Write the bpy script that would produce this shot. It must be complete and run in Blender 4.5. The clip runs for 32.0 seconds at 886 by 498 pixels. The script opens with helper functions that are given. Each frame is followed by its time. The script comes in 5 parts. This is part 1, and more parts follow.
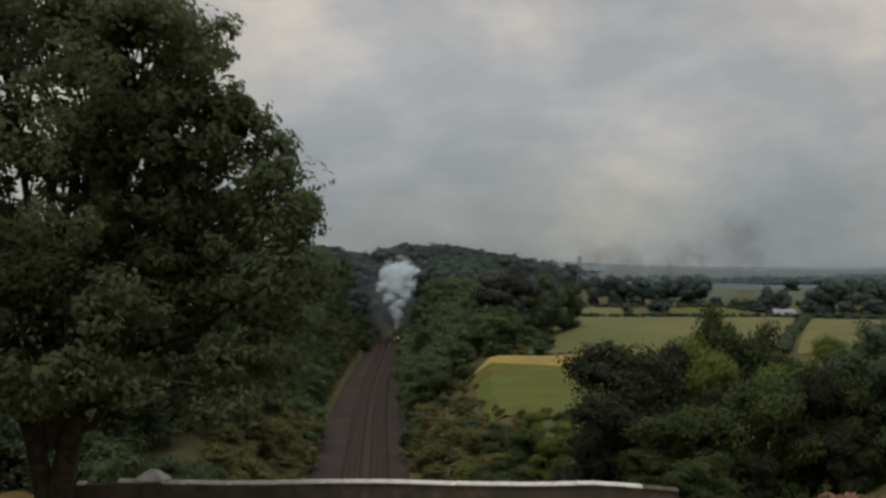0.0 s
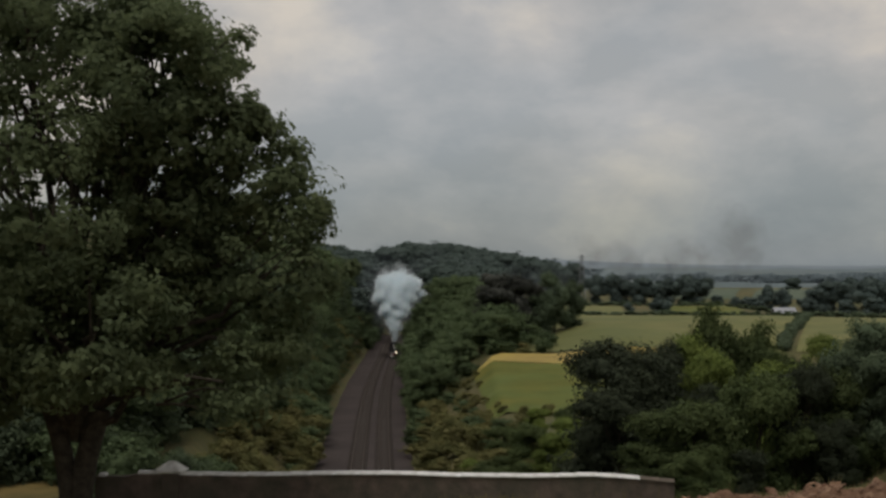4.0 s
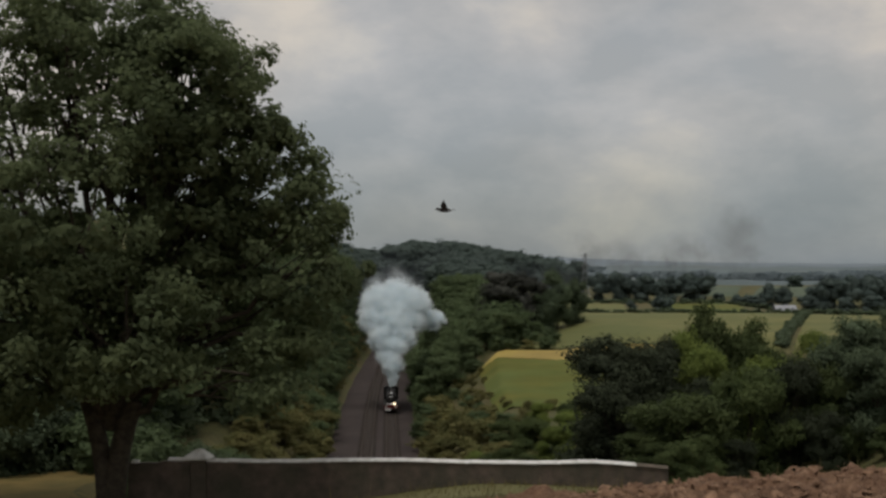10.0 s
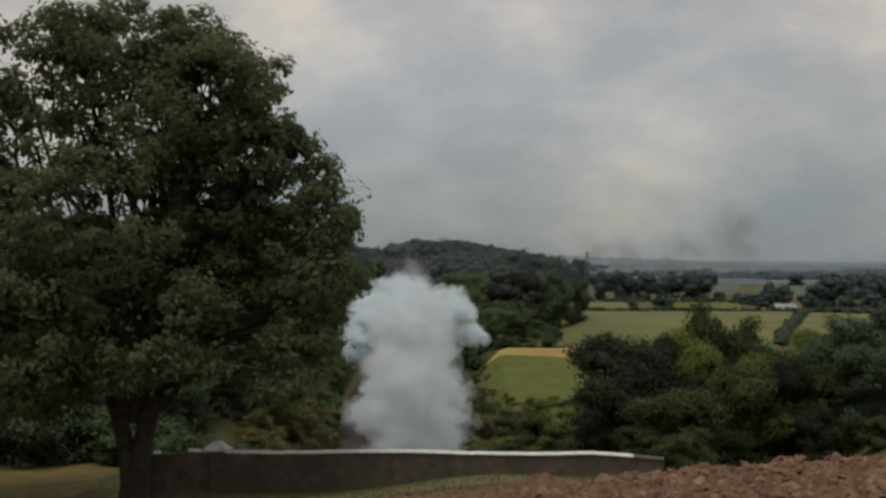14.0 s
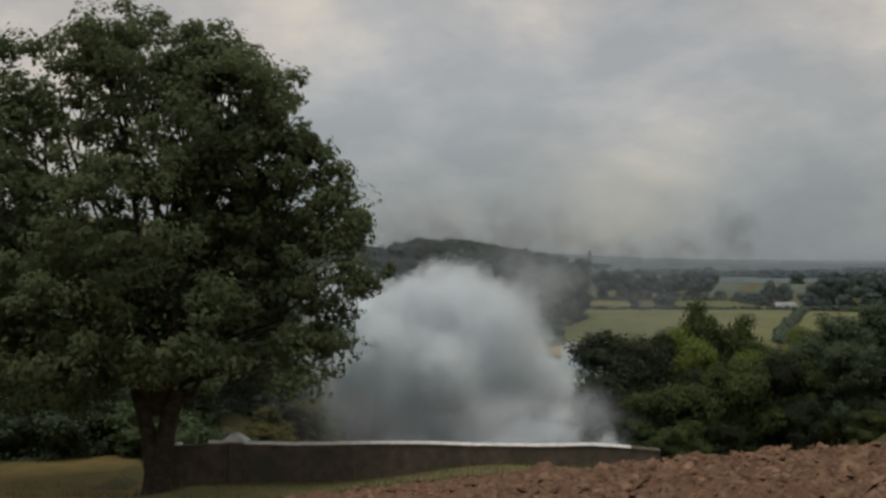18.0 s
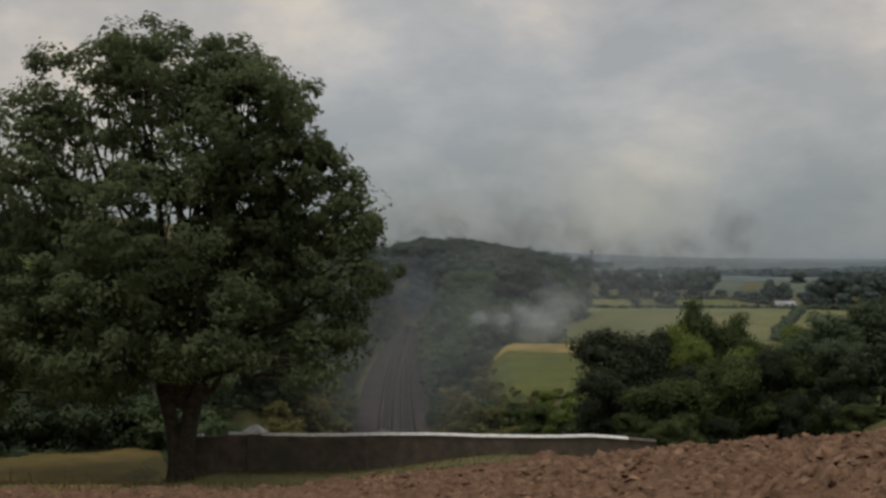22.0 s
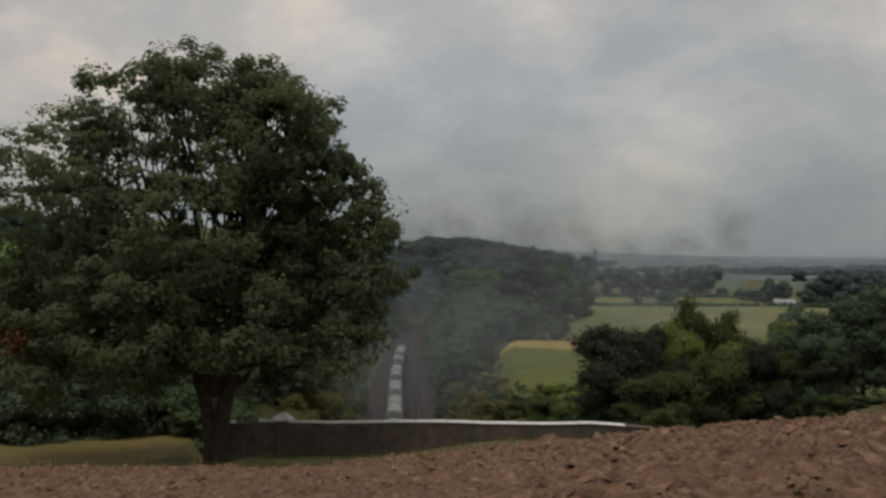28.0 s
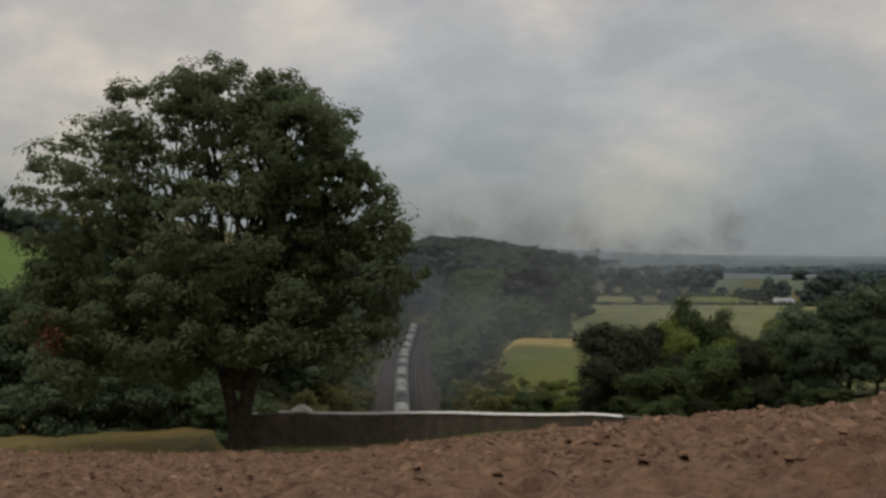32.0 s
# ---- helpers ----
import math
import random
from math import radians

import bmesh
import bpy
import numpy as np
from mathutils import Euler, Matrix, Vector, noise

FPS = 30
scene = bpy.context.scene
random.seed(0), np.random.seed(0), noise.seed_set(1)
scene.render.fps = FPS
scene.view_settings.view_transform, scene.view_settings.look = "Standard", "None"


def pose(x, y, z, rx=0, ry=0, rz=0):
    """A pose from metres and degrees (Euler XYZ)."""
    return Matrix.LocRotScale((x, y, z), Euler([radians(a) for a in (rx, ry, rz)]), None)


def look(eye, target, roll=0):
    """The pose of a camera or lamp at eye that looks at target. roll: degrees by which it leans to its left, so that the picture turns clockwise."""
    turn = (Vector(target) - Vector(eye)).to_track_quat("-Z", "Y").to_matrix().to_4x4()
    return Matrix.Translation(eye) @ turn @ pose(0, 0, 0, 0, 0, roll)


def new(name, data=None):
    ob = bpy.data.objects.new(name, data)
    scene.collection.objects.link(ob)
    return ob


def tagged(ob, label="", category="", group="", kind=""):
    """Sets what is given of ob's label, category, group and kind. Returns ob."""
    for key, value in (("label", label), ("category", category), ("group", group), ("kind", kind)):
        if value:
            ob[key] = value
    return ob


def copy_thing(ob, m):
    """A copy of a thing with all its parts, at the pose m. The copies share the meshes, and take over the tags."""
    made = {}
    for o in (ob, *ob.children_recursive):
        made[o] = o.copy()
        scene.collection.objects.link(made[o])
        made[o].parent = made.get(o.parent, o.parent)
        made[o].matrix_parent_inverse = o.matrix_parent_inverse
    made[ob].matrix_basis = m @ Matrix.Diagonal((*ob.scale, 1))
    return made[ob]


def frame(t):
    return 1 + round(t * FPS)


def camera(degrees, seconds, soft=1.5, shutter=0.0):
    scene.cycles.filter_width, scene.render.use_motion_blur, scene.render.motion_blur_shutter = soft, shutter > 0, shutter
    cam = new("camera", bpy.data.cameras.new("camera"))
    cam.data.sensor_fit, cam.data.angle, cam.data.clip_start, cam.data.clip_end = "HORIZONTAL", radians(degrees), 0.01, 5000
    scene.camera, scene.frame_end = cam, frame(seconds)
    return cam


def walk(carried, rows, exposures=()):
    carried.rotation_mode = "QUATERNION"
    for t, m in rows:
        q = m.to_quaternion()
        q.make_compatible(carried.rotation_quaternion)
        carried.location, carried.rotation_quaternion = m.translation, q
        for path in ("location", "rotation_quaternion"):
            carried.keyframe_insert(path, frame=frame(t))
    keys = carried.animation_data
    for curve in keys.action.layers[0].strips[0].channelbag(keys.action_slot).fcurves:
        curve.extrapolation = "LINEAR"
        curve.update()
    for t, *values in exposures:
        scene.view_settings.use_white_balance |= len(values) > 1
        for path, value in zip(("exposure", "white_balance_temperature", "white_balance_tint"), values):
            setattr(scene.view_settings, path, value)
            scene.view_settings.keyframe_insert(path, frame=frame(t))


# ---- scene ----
# ------------------------------------------------------------------ camera
cam = camera(40, 32.0, soft=2.8)
PATH = [
    (0, pose(0.323, -2.072, 25.460, 90.963, 0, 0.344)),
    (4, pose(0.164, -4.736, 25.580, 90.878, 0, 0.461)),
    (8, pose(-0.009, -7.655, 25.706, 90.797, 0, 0.581)),
    (12, pose(-0.200, -10.865, 25.841, 90.719, 0, 0.702)),
    (16, pose(-0.411, -14.413, 25.984, 90.646, 0, 0.825)),
    (20, pose(-0.646, -18.355, 26.137, 90.577, 0, 0.949)),
    (24, pose(-0.911, -22.759, 26.300, 90.513, 0, 1.073)),
    (28, pose(-1.210, -27.711, 26.476, 90.454, 0, 1.198)),
    (32, pose(-1.553, -33.322, 26.665, 90.401, 0, 1.322)),
]
walk(cam, PATH, exposures=((0, 0.04), (12, 0.07), (20, 0.08), (25, 0.03), (32, 0.1)))

# ------------------------------------------------------------------ sky and sun
SUN_ELEV, SUN_ROT = radians(72), radians(200)
world = bpy.data.worlds.new("overcast_sky")
scene.world = world
scene.cycles.transparent_max_bounces = 160
scene.cycles.max_bounces, scene.cycles.diffuse_bounces, scene.cycles.transmission_bounces = 14, 10, 12
world.use_nodes = True
nt = world.node_tree
nt.nodes.clear()
w_out = nt.nodes.new("ShaderNodeOutputWorld")
w_bg = nt.nodes.new("ShaderNodeBackground")
w_sky = nt.nodes.new("ShaderNodeTexSky")
w_sky.sky_type = 'NISHITA'
w_sky.sun_disc = False
w_sky.sun_elevation, w_sky.sun_rotation = SUN_ELEV, SUN_ROT
w_dim = nt.nodes.new("ShaderNodeVectorMath")
w_dim.operation = 'SCALE'
w_dim.inputs["Scale"].default_value = 0.08
nt.links.new(w_sky.outputs["Color"], w_dim.inputs[0])
w_co = nt.nodes.new("ShaderNodeTexCoord")
w_map = nt.nodes.new("ShaderNodeMapping")
w_map.inputs["Scale"].default_value = (1.0, 1.0, 1.9)
nt.links.new(w_co.outputs["Generated"], w_map.inputs["Vector"])
w_n1 = nt.nodes.new("ShaderNodeTexNoise")
w_n1.inputs["Scale"].default_value = 5.5
w_n1.inputs["Detail"].default_value = 7
w_n1.inputs["Roughness"].default_value = 0.56
w_n1.inputs["Distortion"].default_value = 0.12
nt.links.new(w_map.outputs["Vector"], w_n1.inputs["Vector"])
w_r1 = nt.nodes.new("ShaderNodeValToRGB")
w_r1.color_ramp.elements[0].position, w_r1.color_ramp.elements[0].color = 0.37, (0.305, 0.315, 0.322, 1)
w_r1.color_ramp.elements[1].position, w_r1.color_ramp.elements[1].color = 0.67, (0.54, 0.505, 0.455, 1)
e = w_r1.color_ramp.elements.new(0.52)
e.color = (0.395, 0.39, 0.387, 1)
nt.links.new(w_n1.outputs["Fac"], w_r1.inputs["Fac"])
w_n2 = nt.nodes.new("ShaderNodeTexNoise")
w_n2.inputs["Scale"].default_value = 2.6
w_n2.inputs["Detail"].default_value = 3
nt.links.new(w_map.outputs["Vector"], w_n2.inputs["Vector"])
w_r2 = nt.nodes.new("ShaderNodeValToRGB")
w_r2.color_ramp.elements[0].position, w_r2.color_ramp.elements[0].color = 0.38, (0.955, 0.96, 0.96, 1)
w_r2.color_ramp.elements[1].position, w_r2.color_ramp.elements[1].color = 0.62, (1.02, 0.965, 0.895, 1)
nt.links.new(w_n2.outputs["Fac"], w_r2.inputs["Fac"])
w_tint = nt.nodes.new("ShaderNodeMix")
w_tint.data_type, w_tint.blend_type = 'RGBA', 'MULTIPLY'
w_tint.inputs["Factor"].default_value = 1.0
w_sep = nt.nodes.new("ShaderNodeSeparateXYZ")
nt.links.new(w_co.outputs["Generated"], w_sep.inputs["Vector"])
w_low = nt.nodes.new("ShaderNodeValToRGB")
w_low.color_ramp.elements[0].position, w_low.color_ramp.elements[0].color = 0.0, (0.50, 0.565, 0.61, 1)
w_low.color_ramp.elements[1].position, w_low.color_ramp.elements[1].color = 0.13, (1.02, 1.01, 1.0, 1)
e = w_low.color_ramp.elements.new(0.04)
e.color = (0.60, 0.655, 0.69, 1)
nt.links.new(w_sep.outputs["Z"], w_low.inputs["Fac"])
w_deck = nt.nodes.new("ShaderNodeMix")
w_deck.data_type, w_deck.blend_type = 'RGBA', 'MULTIPLY'
w_deck.inputs["Factor"].default_value = 1.0
nt.links.new(w_r1.outputs["Color"], w_deck.inputs["A"])
nt.links.new(w_low.outputs["Color"], w_deck.inputs["B"])
nt.links.new(w_deck.outputs["Result"], w_tint.inputs["A"])
nt.links.new(w_r2.outputs["Color"], w_tint.inputs["B"])
w_mix = nt.nodes.new("ShaderNodeMix")
w_mix.data_type = 'RGBA'
w_mix.inputs["Factor"].default_value = 0.9
nt.links.new(w_dim.outputs["Vector"], w_mix.inputs["A"])
nt.links.new(w_tint.outputs["Result"], w_mix.inputs["B"])
nt.links.new(w_mix.outputs["Result"], w_bg.inputs["Color"])
w_bg.inputs["Strength"].default_value = 1.165
nt.links.new(w_bg.outputs["Background"], w_out.inputs["Surface"])

sun = new("sun", bpy.data.lights.new("sun", 'SUN'))
sun.data.energy, sun.data.angle, sun.data.color = 1.3, radians(30), (1.0, 0.96, 0.9)
sun.matrix_world = look((-16, 5, 130), (0, 40, 10))

# ------------------------------------------------------------------ materials


def material(name, low, high, scale, rough=0.9, bump=0.0, bump_scale=None, big=None, island=0.0, metal=0.0, translucent=0.0, detail=6, relief=0.05):
    """Two-tone noise colour with a second, wider variation, and a fine relief."""
    m = bpy.data.materials.new(name)
    m.use_nodes = True
    t = m.node_tree
    b = t.nodes["Principled BSDF"]
    b.inputs["Roughness"].default_value, b.inputs["Metallic"].default_value = rough, metal
    b.inputs["Specular IOR Level"].default_value = 0.25
    co = t.nodes.new("ShaderNodeTexCoord")
    n = t.nodes.new("ShaderNodeTexNoise")
    n.inputs["Scale"].default_value, n.inputs["Detail"].default_value = scale, detail
    t.links.new(co.outputs["Object"], n.inputs["Vector"])
    r = t.nodes.new("ShaderNodeValToRGB")
    r.color_ramp.elements[0].position, r.color_ramp.elements[0].color = 0.3, (*low, 1)
    r.color_ramp.elements[1].position, r.color_ramp.elements[1].color = 0.7, (*high, 1)
    t.links.new(n.outputs["Fac"], r.inputs["Fac"])
    col = r.outputs["Color"]
    if big:
        scale2, tone, amount = big
        n2 = t.nodes.new("ShaderNodeTexNoise")
        n2.inputs["Scale"].default_value, n2.inputs["Detail"].default_value = scale2, 4
        t.links.new(co.outputs["Object"], n2.inputs["Vector"])
        rr = t.nodes.new("ShaderNodeMapRange")
        rr.inputs["From Min"].default_value, rr.inputs["From Max"].default_value, rr.inputs["To Max"].default_value = 0.4, 0.65, amount
        t.links.new(n2.outputs["Fac"], rr.inputs["Value"])
        mx = t.nodes.new("ShaderNodeMix")
        mx.data_type = 'RGBA'
        t.links.new(rr.outputs["Result"], mx.inputs["Factor"])
        t.links.new(col, mx.inputs["A"])
        mx.inputs["B"].default_value = (*tone, 1)
        col = mx.outputs["Result"]
    if island:
        g = t.nodes.new("ShaderNodeNewGeometry")
        o = t.nodes.new("ShaderNodeObjectInfo")
        add = t.nodes.new("ShaderNodeMath")
        add.operation = 'MULTIPLY_ADD'
        t.links.new(o.outputs["Random"], add.inputs[0])
        add.inputs[1].default_value = 0.9
        t.links.new(g.outputs["Random Per Island"], add.inputs[2])
        mr = t.nodes.new("ShaderNodeMapRange")
        mr.inputs["From Max"].default_value = 1.9
        mr.inputs["To Min"].default_value, mr.inputs["To Max"].default_value = 1 - island, 1 + island
        t.links.new(add.outputs["Value"], mr.inputs["Value"])
        h = t.nodes.new("ShaderNodeHueSaturation")
        t.links.new(mr.outputs["Result"], h.inputs["Value"])
        t.links.new(col, h.inputs["Color"])
        col = h.outputs["Color"]
    t.links.new(col, b.inputs["Base Color"])
    if bump:
        n3 = t.nodes.new("ShaderNodeTexNoise")
        n3.inputs["Scale"].default_value, n3.inputs["Detail"].default_value = bump_scale or scale * 3, 5
        t.links.new(co.outputs["Object"], n3.inputs["Vector"])
        bp = t.nodes.new("ShaderNodeBump")
        bp.inputs["Strength"].default_value, bp.inputs["Distance"].default_value = bump, relief
        t.links.new(n3.outputs["Fac"], bp.inputs["Height"])
        t.links.new(bp.outputs["Normal"], b.inputs["Normal"])
    if translucent:
        tr = t.nodes.new("ShaderNodeBsdfTranslucent")
        t.links.new(col, tr.inputs["Color"])
        ms = t.nodes.new("ShaderNodeMixShader")
        ms.inputs["Fac"].default_value = translucent
        t.links.new(b.outputs["BSDF"], ms.inputs[1])
        t.links.new(tr.outputs["BSDF"], ms.inputs[2])
        t.links.new(ms.outputs["Shader"], t.nodes["Material Output"].inputs["Surface"])
    return m


def vapour_material(name, colour, opacity):
    """Thin vapour: each flake lets most of the light through."""
    m = bpy.data.materials.new(name)
    m.use_nodes = True
    t = m.node_tree
    t.nodes.remove(t.nodes["Principled BSDF"])
    d, tl, tp = t.nodes.new("ShaderNodeBsdfDiffuse"), t.nodes.new("ShaderNodeBsdfTranslucent"), t.nodes.new("ShaderNodeBsdfTransparent")
    d.inputs["Color"].default_value = tl.inputs["Color"].default_value = (*colour, 1)
    a, b = t.nodes.new("ShaderNodeMixShader"), t.nodes.new("ShaderNodeMixShader")
    a.inputs["Fac"].default_value, b.inputs["Fac"].default_value = 0.5, opacity
    t.links.new(d.outputs["BSDF"], a.inputs[1])
    t.links.new(tl.outputs["BSDF"], a.inputs[2])
    t.links.new(tp.outputs["BSDF"], b.inputs[1])
    t.links.new(a.outputs["Shader"], b.inputs[2])
    t.links.new(b.outputs["Shader"], t.nodes["Material Output"].inputs["Surface"])
    return m


def glowing(name, colour, strength):
    m = bpy.data.materials.new(name)
    m.use_nodes = True
    b = m.node_tree.nodes["Principled BSDF"]
    b.inputs["Base Color"].default_value = (*colour, 1)
    b.inputs["Emission Color"].default_value = (*colour, 1)
    b.inputs["Emission Strength"].default_value = strength
    return m


M_GRASS = material("rough_grass", (0.05, 0.06, 0.022), (0.105, 0.096, 0.036), 0.9, bump=0.6, bump_scale=6, big=(0.07, (0.115, 0.092, 0.04), 0.7))
M_EARTH = material("ploughed_earth", (0.082, 0.044, 0.027), (0.262, 0.158, 0.097), 2.6, bump=1.0, bump_scale=9, big=(0.25, (0.165, 0.09, 0.054), 0.6), relief=0.2)
M_CLOD = material("earth_clod", (0.103, 0.057, 0.035), (0.285, 0.176, 0.11), 2.6, bump=0.9, bump_scale=16, island=0.32)
M_FIELD = material("ripening_crop", (0.115, 0.12, 0.043), (0.165, 0.16, 0.058), 0.15, bump=0.5, bump_scale=2, big=(0.05, (0.105, 0.118, 0.04), 0.9))
M_VERGE = material("dry_headland_grass", (0.128, 0.098, 0.034), (0.215, 0.15, 0.052), 0.7, bump=0.7, bump_scale=6, big=(0.12, (0.09, 0.09, 0.03), 0.7))
M_WALLGRASS = material("wall_foot_grass", (0.085, 0.09, 0.032), (0.14, 0.13, 0.048), 0.9, bump=0.7, bump_scale=7, big=(0.2, (0.12, 0.105, 0.045), 0.6))
M_MEADOW = material("green_meadow", (0.06, 0.08, 0.011), (0.126, 0.116, 0.017), 0.16, bump=0.6, bump_scale=2, big=(0.07, (0.10, 0.125, 0.028), 0.9))
M_WHEAT = material("ripe_wheat", (0.235, 0.172, 0.054), (0.31, 0.23, 0.07), 0.2, bump=0.3, bump_scale=4, big=(0.06, (0.40, 0.31, 0.08), 0.7))
M_PASTURE = material("hill_pasture", (0.085, 0.14, 0.032), (0.12, 0.175, 0.04), 0.15, bump=0.3, bump_scale=3, big=(0.05, (0.09, 0.15, 0.03), 0.6))
M_BALLAST = material("track_ballast", (0.027, 0.02, 0.019), (0.044, 0.033, 0.03), 1.3, bump=0.8, bump_scale=9, big=(0.12, (0.056, 0.043, 0.039), 0.7))
M_RAIL = material("rusty_rail", (0.065, 0.048, 0.04), (0.11, 0.085, 0.07), 3, rough=0.6, metal=0.3)
M_SLEEPER = material("sleeper_concrete", (0.04, 0.032, 0.028), (0.065, 0.053, 0.046), 2, bump=0.3)
M_WALL = material("dark_brick_wall", (0.07, 0.056, 0.047), (0.15, 0.115, 0.093), 1.6, bump=0.7, bump_scale=7, big=(0.35, (0.055, 0.058, 0.04), 0.7))
M_COPING = material("pale_coping_stone", (0.74, 0.735, 0.72), (0.84, 0.835, 0.82), 2.5, bump=0.5, bump_scale=9, big=(1.7, (0.34, 0.32, 0.28), 0.5))
M_LINING = material("sooty_tunnel_brick", (0.02, 0.018, 0.017), (0.05, 0.042, 0.038), 1.5, bump=0.6)
M_BARK = material("oak_bark", (0.028, 0.024, 0.018), (0.075, 0.062, 0.045), 3.5, bump=1.0, bump_scale=8)
M_LEAF = material("oak_leaf", (0.1, 0.128, 0.066), (0.14, 0.17, 0.08), 0.35, rough=0.85, island=0.14, translucent=0.56)
M_LEAF_DARK = material("dark_leaf", (0.075, 0.104, 0.062), (0.108, 0.14, 0.076), 0.3, rough=0.85, island=0.28, translucent=0.35)
M_LEAF_HOLLY = material("holly_leaf", (0.03, 0.039, 0.023), (0.047, 0.058, 0.03), 0.3, rough=0.85, island=0.25, translucent=0.3)
M_LEAF_MID = material("hedge_leaf", (0.086, 0.122, 0.058), (0.134, 0.174, 0.078), 0.3, rough=0.85, island=0.28, translucent=0.4)
M_LEAF_HEDGE = material("field_maple_leaf", (0.06, 0.086, 0.032), (0.1, 0.126, 0.045), 0.3, rough=0.85, island=0.28, translucent=0.42)
M_LEAF_LIGHT = material("willow_leaf", (0.13, 0.178, 0.042), (0.2, 0.24, 0.06), 0.3, rough=0.85, island=0.28, translucent=0.4)
M_LEAF_OLIVE = material("olive_scrub_leaf", (0.125, 0.135, 0.05), (0.215, 0.19, 0.075), 0.3, rough=0.85, island=0.3, translucent=0.4)
M_LEAF_COPPER = material("copper_leaf", (0.10, 0.045, 0.02), (0.16, 0.07, 0.03), 0.5, rough=0.85, island=0.4, translucent=0.2)
M_LEAF_PURPLE = material("purple_beech_leaf", (0.042, 0.045, 0.038), (0.064, 0.066, 0.054), 0.3, rough=0.85, island=0.22, translucent=0.35)
M_BLADE = material("dry_grass_blade", (0.11, 0.10, 0.04), (0.22, 0.185, 0.085), 0.6, island=0.4, translucent=0.3)
# belt leaves: the blue-grey of distance haze is mixed into the green
M_LEAF_FAR = material("haze_tinted_belt_leaf", (0.07, 0.098, 0.09), (0.098, 0.126, 0.112), 0.2, island=0.25, translucent=0.3)
# far grass, its green greyed to paint in the haze
M_FARFIELD = material("haze_tinted_grass", (0.07, 0.095, 0.058), (0.095, 0.12, 0.07), 0.05, big=(0.02, (0.09, 0.11, 0.09), 0.7))
# hill wood leaves, paler and bluer than near ones: painted air haze
M_FARWOOD = material("haze_tinted_wood_leaf", (0.088, 0.118, 0.104), (0.106, 0.138, 0.12), 0.2, island=0.08, translucent=0.45)
# hedgerow leaves with the blue of the haze as their own colour
M_FARBLUE = material("haze_tinted_far_leaf", (0.13, 0.165, 0.18), (0.15, 0.185, 0.198), 0.1, island=0.08, translucent=0.35)
# backdrop farmland: distance haze painted in as blue-grey
M_DISTANCE = material("haze_blue_farmland", (0.105, 0.14, 0.155), (0.13, 0.162, 0.172), 0.02, bump=0.0, big=(0.008, (0.11, 0.126, 0.108), 0.6), detail=8)
# horizon ridge, paler still, as thicker haze would make it
M_DISTANCE_2 = material("haze_pale_ridge", (0.15, 0.182, 0.207), (0.17, 0.2, 0.225), 0.006)
M_DENSE = vapour_material("dense_white_steam", (0.875, 0.925, 0.945), 0.2)
M_THIN = vapour_material("drifting_white_steam", (0.88, 0.918, 0.935), 0.13)
M_FAINT = vapour_material("faint_white_steam", (0.80, 0.84, 0.87), 0.022)
M_HAZE = vapour_material("thin_grey_steam", (0.42, 0.46, 0.50), 0.0052)
M_BLUEHAZE = vapour_material("blue_haze", (0.40, 0.455, 0.50), 0.011)
M_SOOT = vapour_material("dark_coal_smoke", (0.24, 0.23, 0.225), 0.014)
M_BLACK = material("black_engine_paint", (0.012, 0.012, 0.013), (0.03, 0.028, 0.028), 1.5, rough=0.55, big=(0.8, (0.03, 0.027, 0.025), 0.6))
M_RED = material("red_buffer_beam", (0.09, 0.011, 0.01), (0.12, 0.016, 0.013), 2, rough=0.5)
M_STEEL = material("bright_steel", (0.35, 0.34, 0.33), (0.5, 0.49, 0.47), 3, rough=0.35, metal=0.9)
M_WHITE = material("white_paint", (0.72, 0.72, 0.71), (0.8, 0.8, 0.79), 2, rough=0.6)
M_LAMP = glowing("warm_headlamp", (1.0, 0.82, 0.55), 2.2)
M_ROOF_PALE = material("pale_grey_roof", (0.22, 0.235, 0.225), (0.31, 0.325, 0.31), 0.8, rough=0.7, big=(0.25, (0.19, 0.20, 0.19), 0.6))
M_ROOF_GREY = material("green_grey_roof", (0.1, 0.112, 0.1), (0.15, 0.163, 0.147), 0.8, rough=0.7, big=(0.25, (0.16, 0.17, 0.16), 0.6))
M_ROOF_DARK = material("dark_roof_equipment", (0.035, 0.036, 0.038), (0.07, 0.07, 0.072), 1.5, rough=0.7)
M_SIDE = material("grey_green_bodyside", (0.13, 0.145, 0.132), (0.19, 0.205, 0.19), 0.8, rough=0.5, big=(0.3, (0.15, 0.16, 0.15), 0.5))
M_GLASS = material("dark_glazing", (0.02, 0.022, 0.025), (0.03, 0.032, 0.035), 2, rough=0.1)
M_UNDER = material("underframe_dirt", (0.03, 0.027, 0.024), (0.06, 0.052, 0.045), 2, rough=0.9)
M_HOUSE = material("white_render", (0.36, 0.36, 0.36), (0.44, 0.44, 0.43), 0.8, bump=0.2)
M_SLATE = material("pale_slate_roof", (0.26, 0.27, 0.29), (0.34, 0.35, 0.37), 1.0, bump=0.3)
M_PYLON = material("galvanised_steel", (0.16, 0.17, 0.18), (0.22, 0.23, 0.24), 2, rough=0.6)
M_BIRD = material("dark_feathers", (0.03, 0.028, 0.027), (0.06, 0.056, 0.052), 8, rough=0.8)

# ------------------------------------------------------------------ mesh helpers


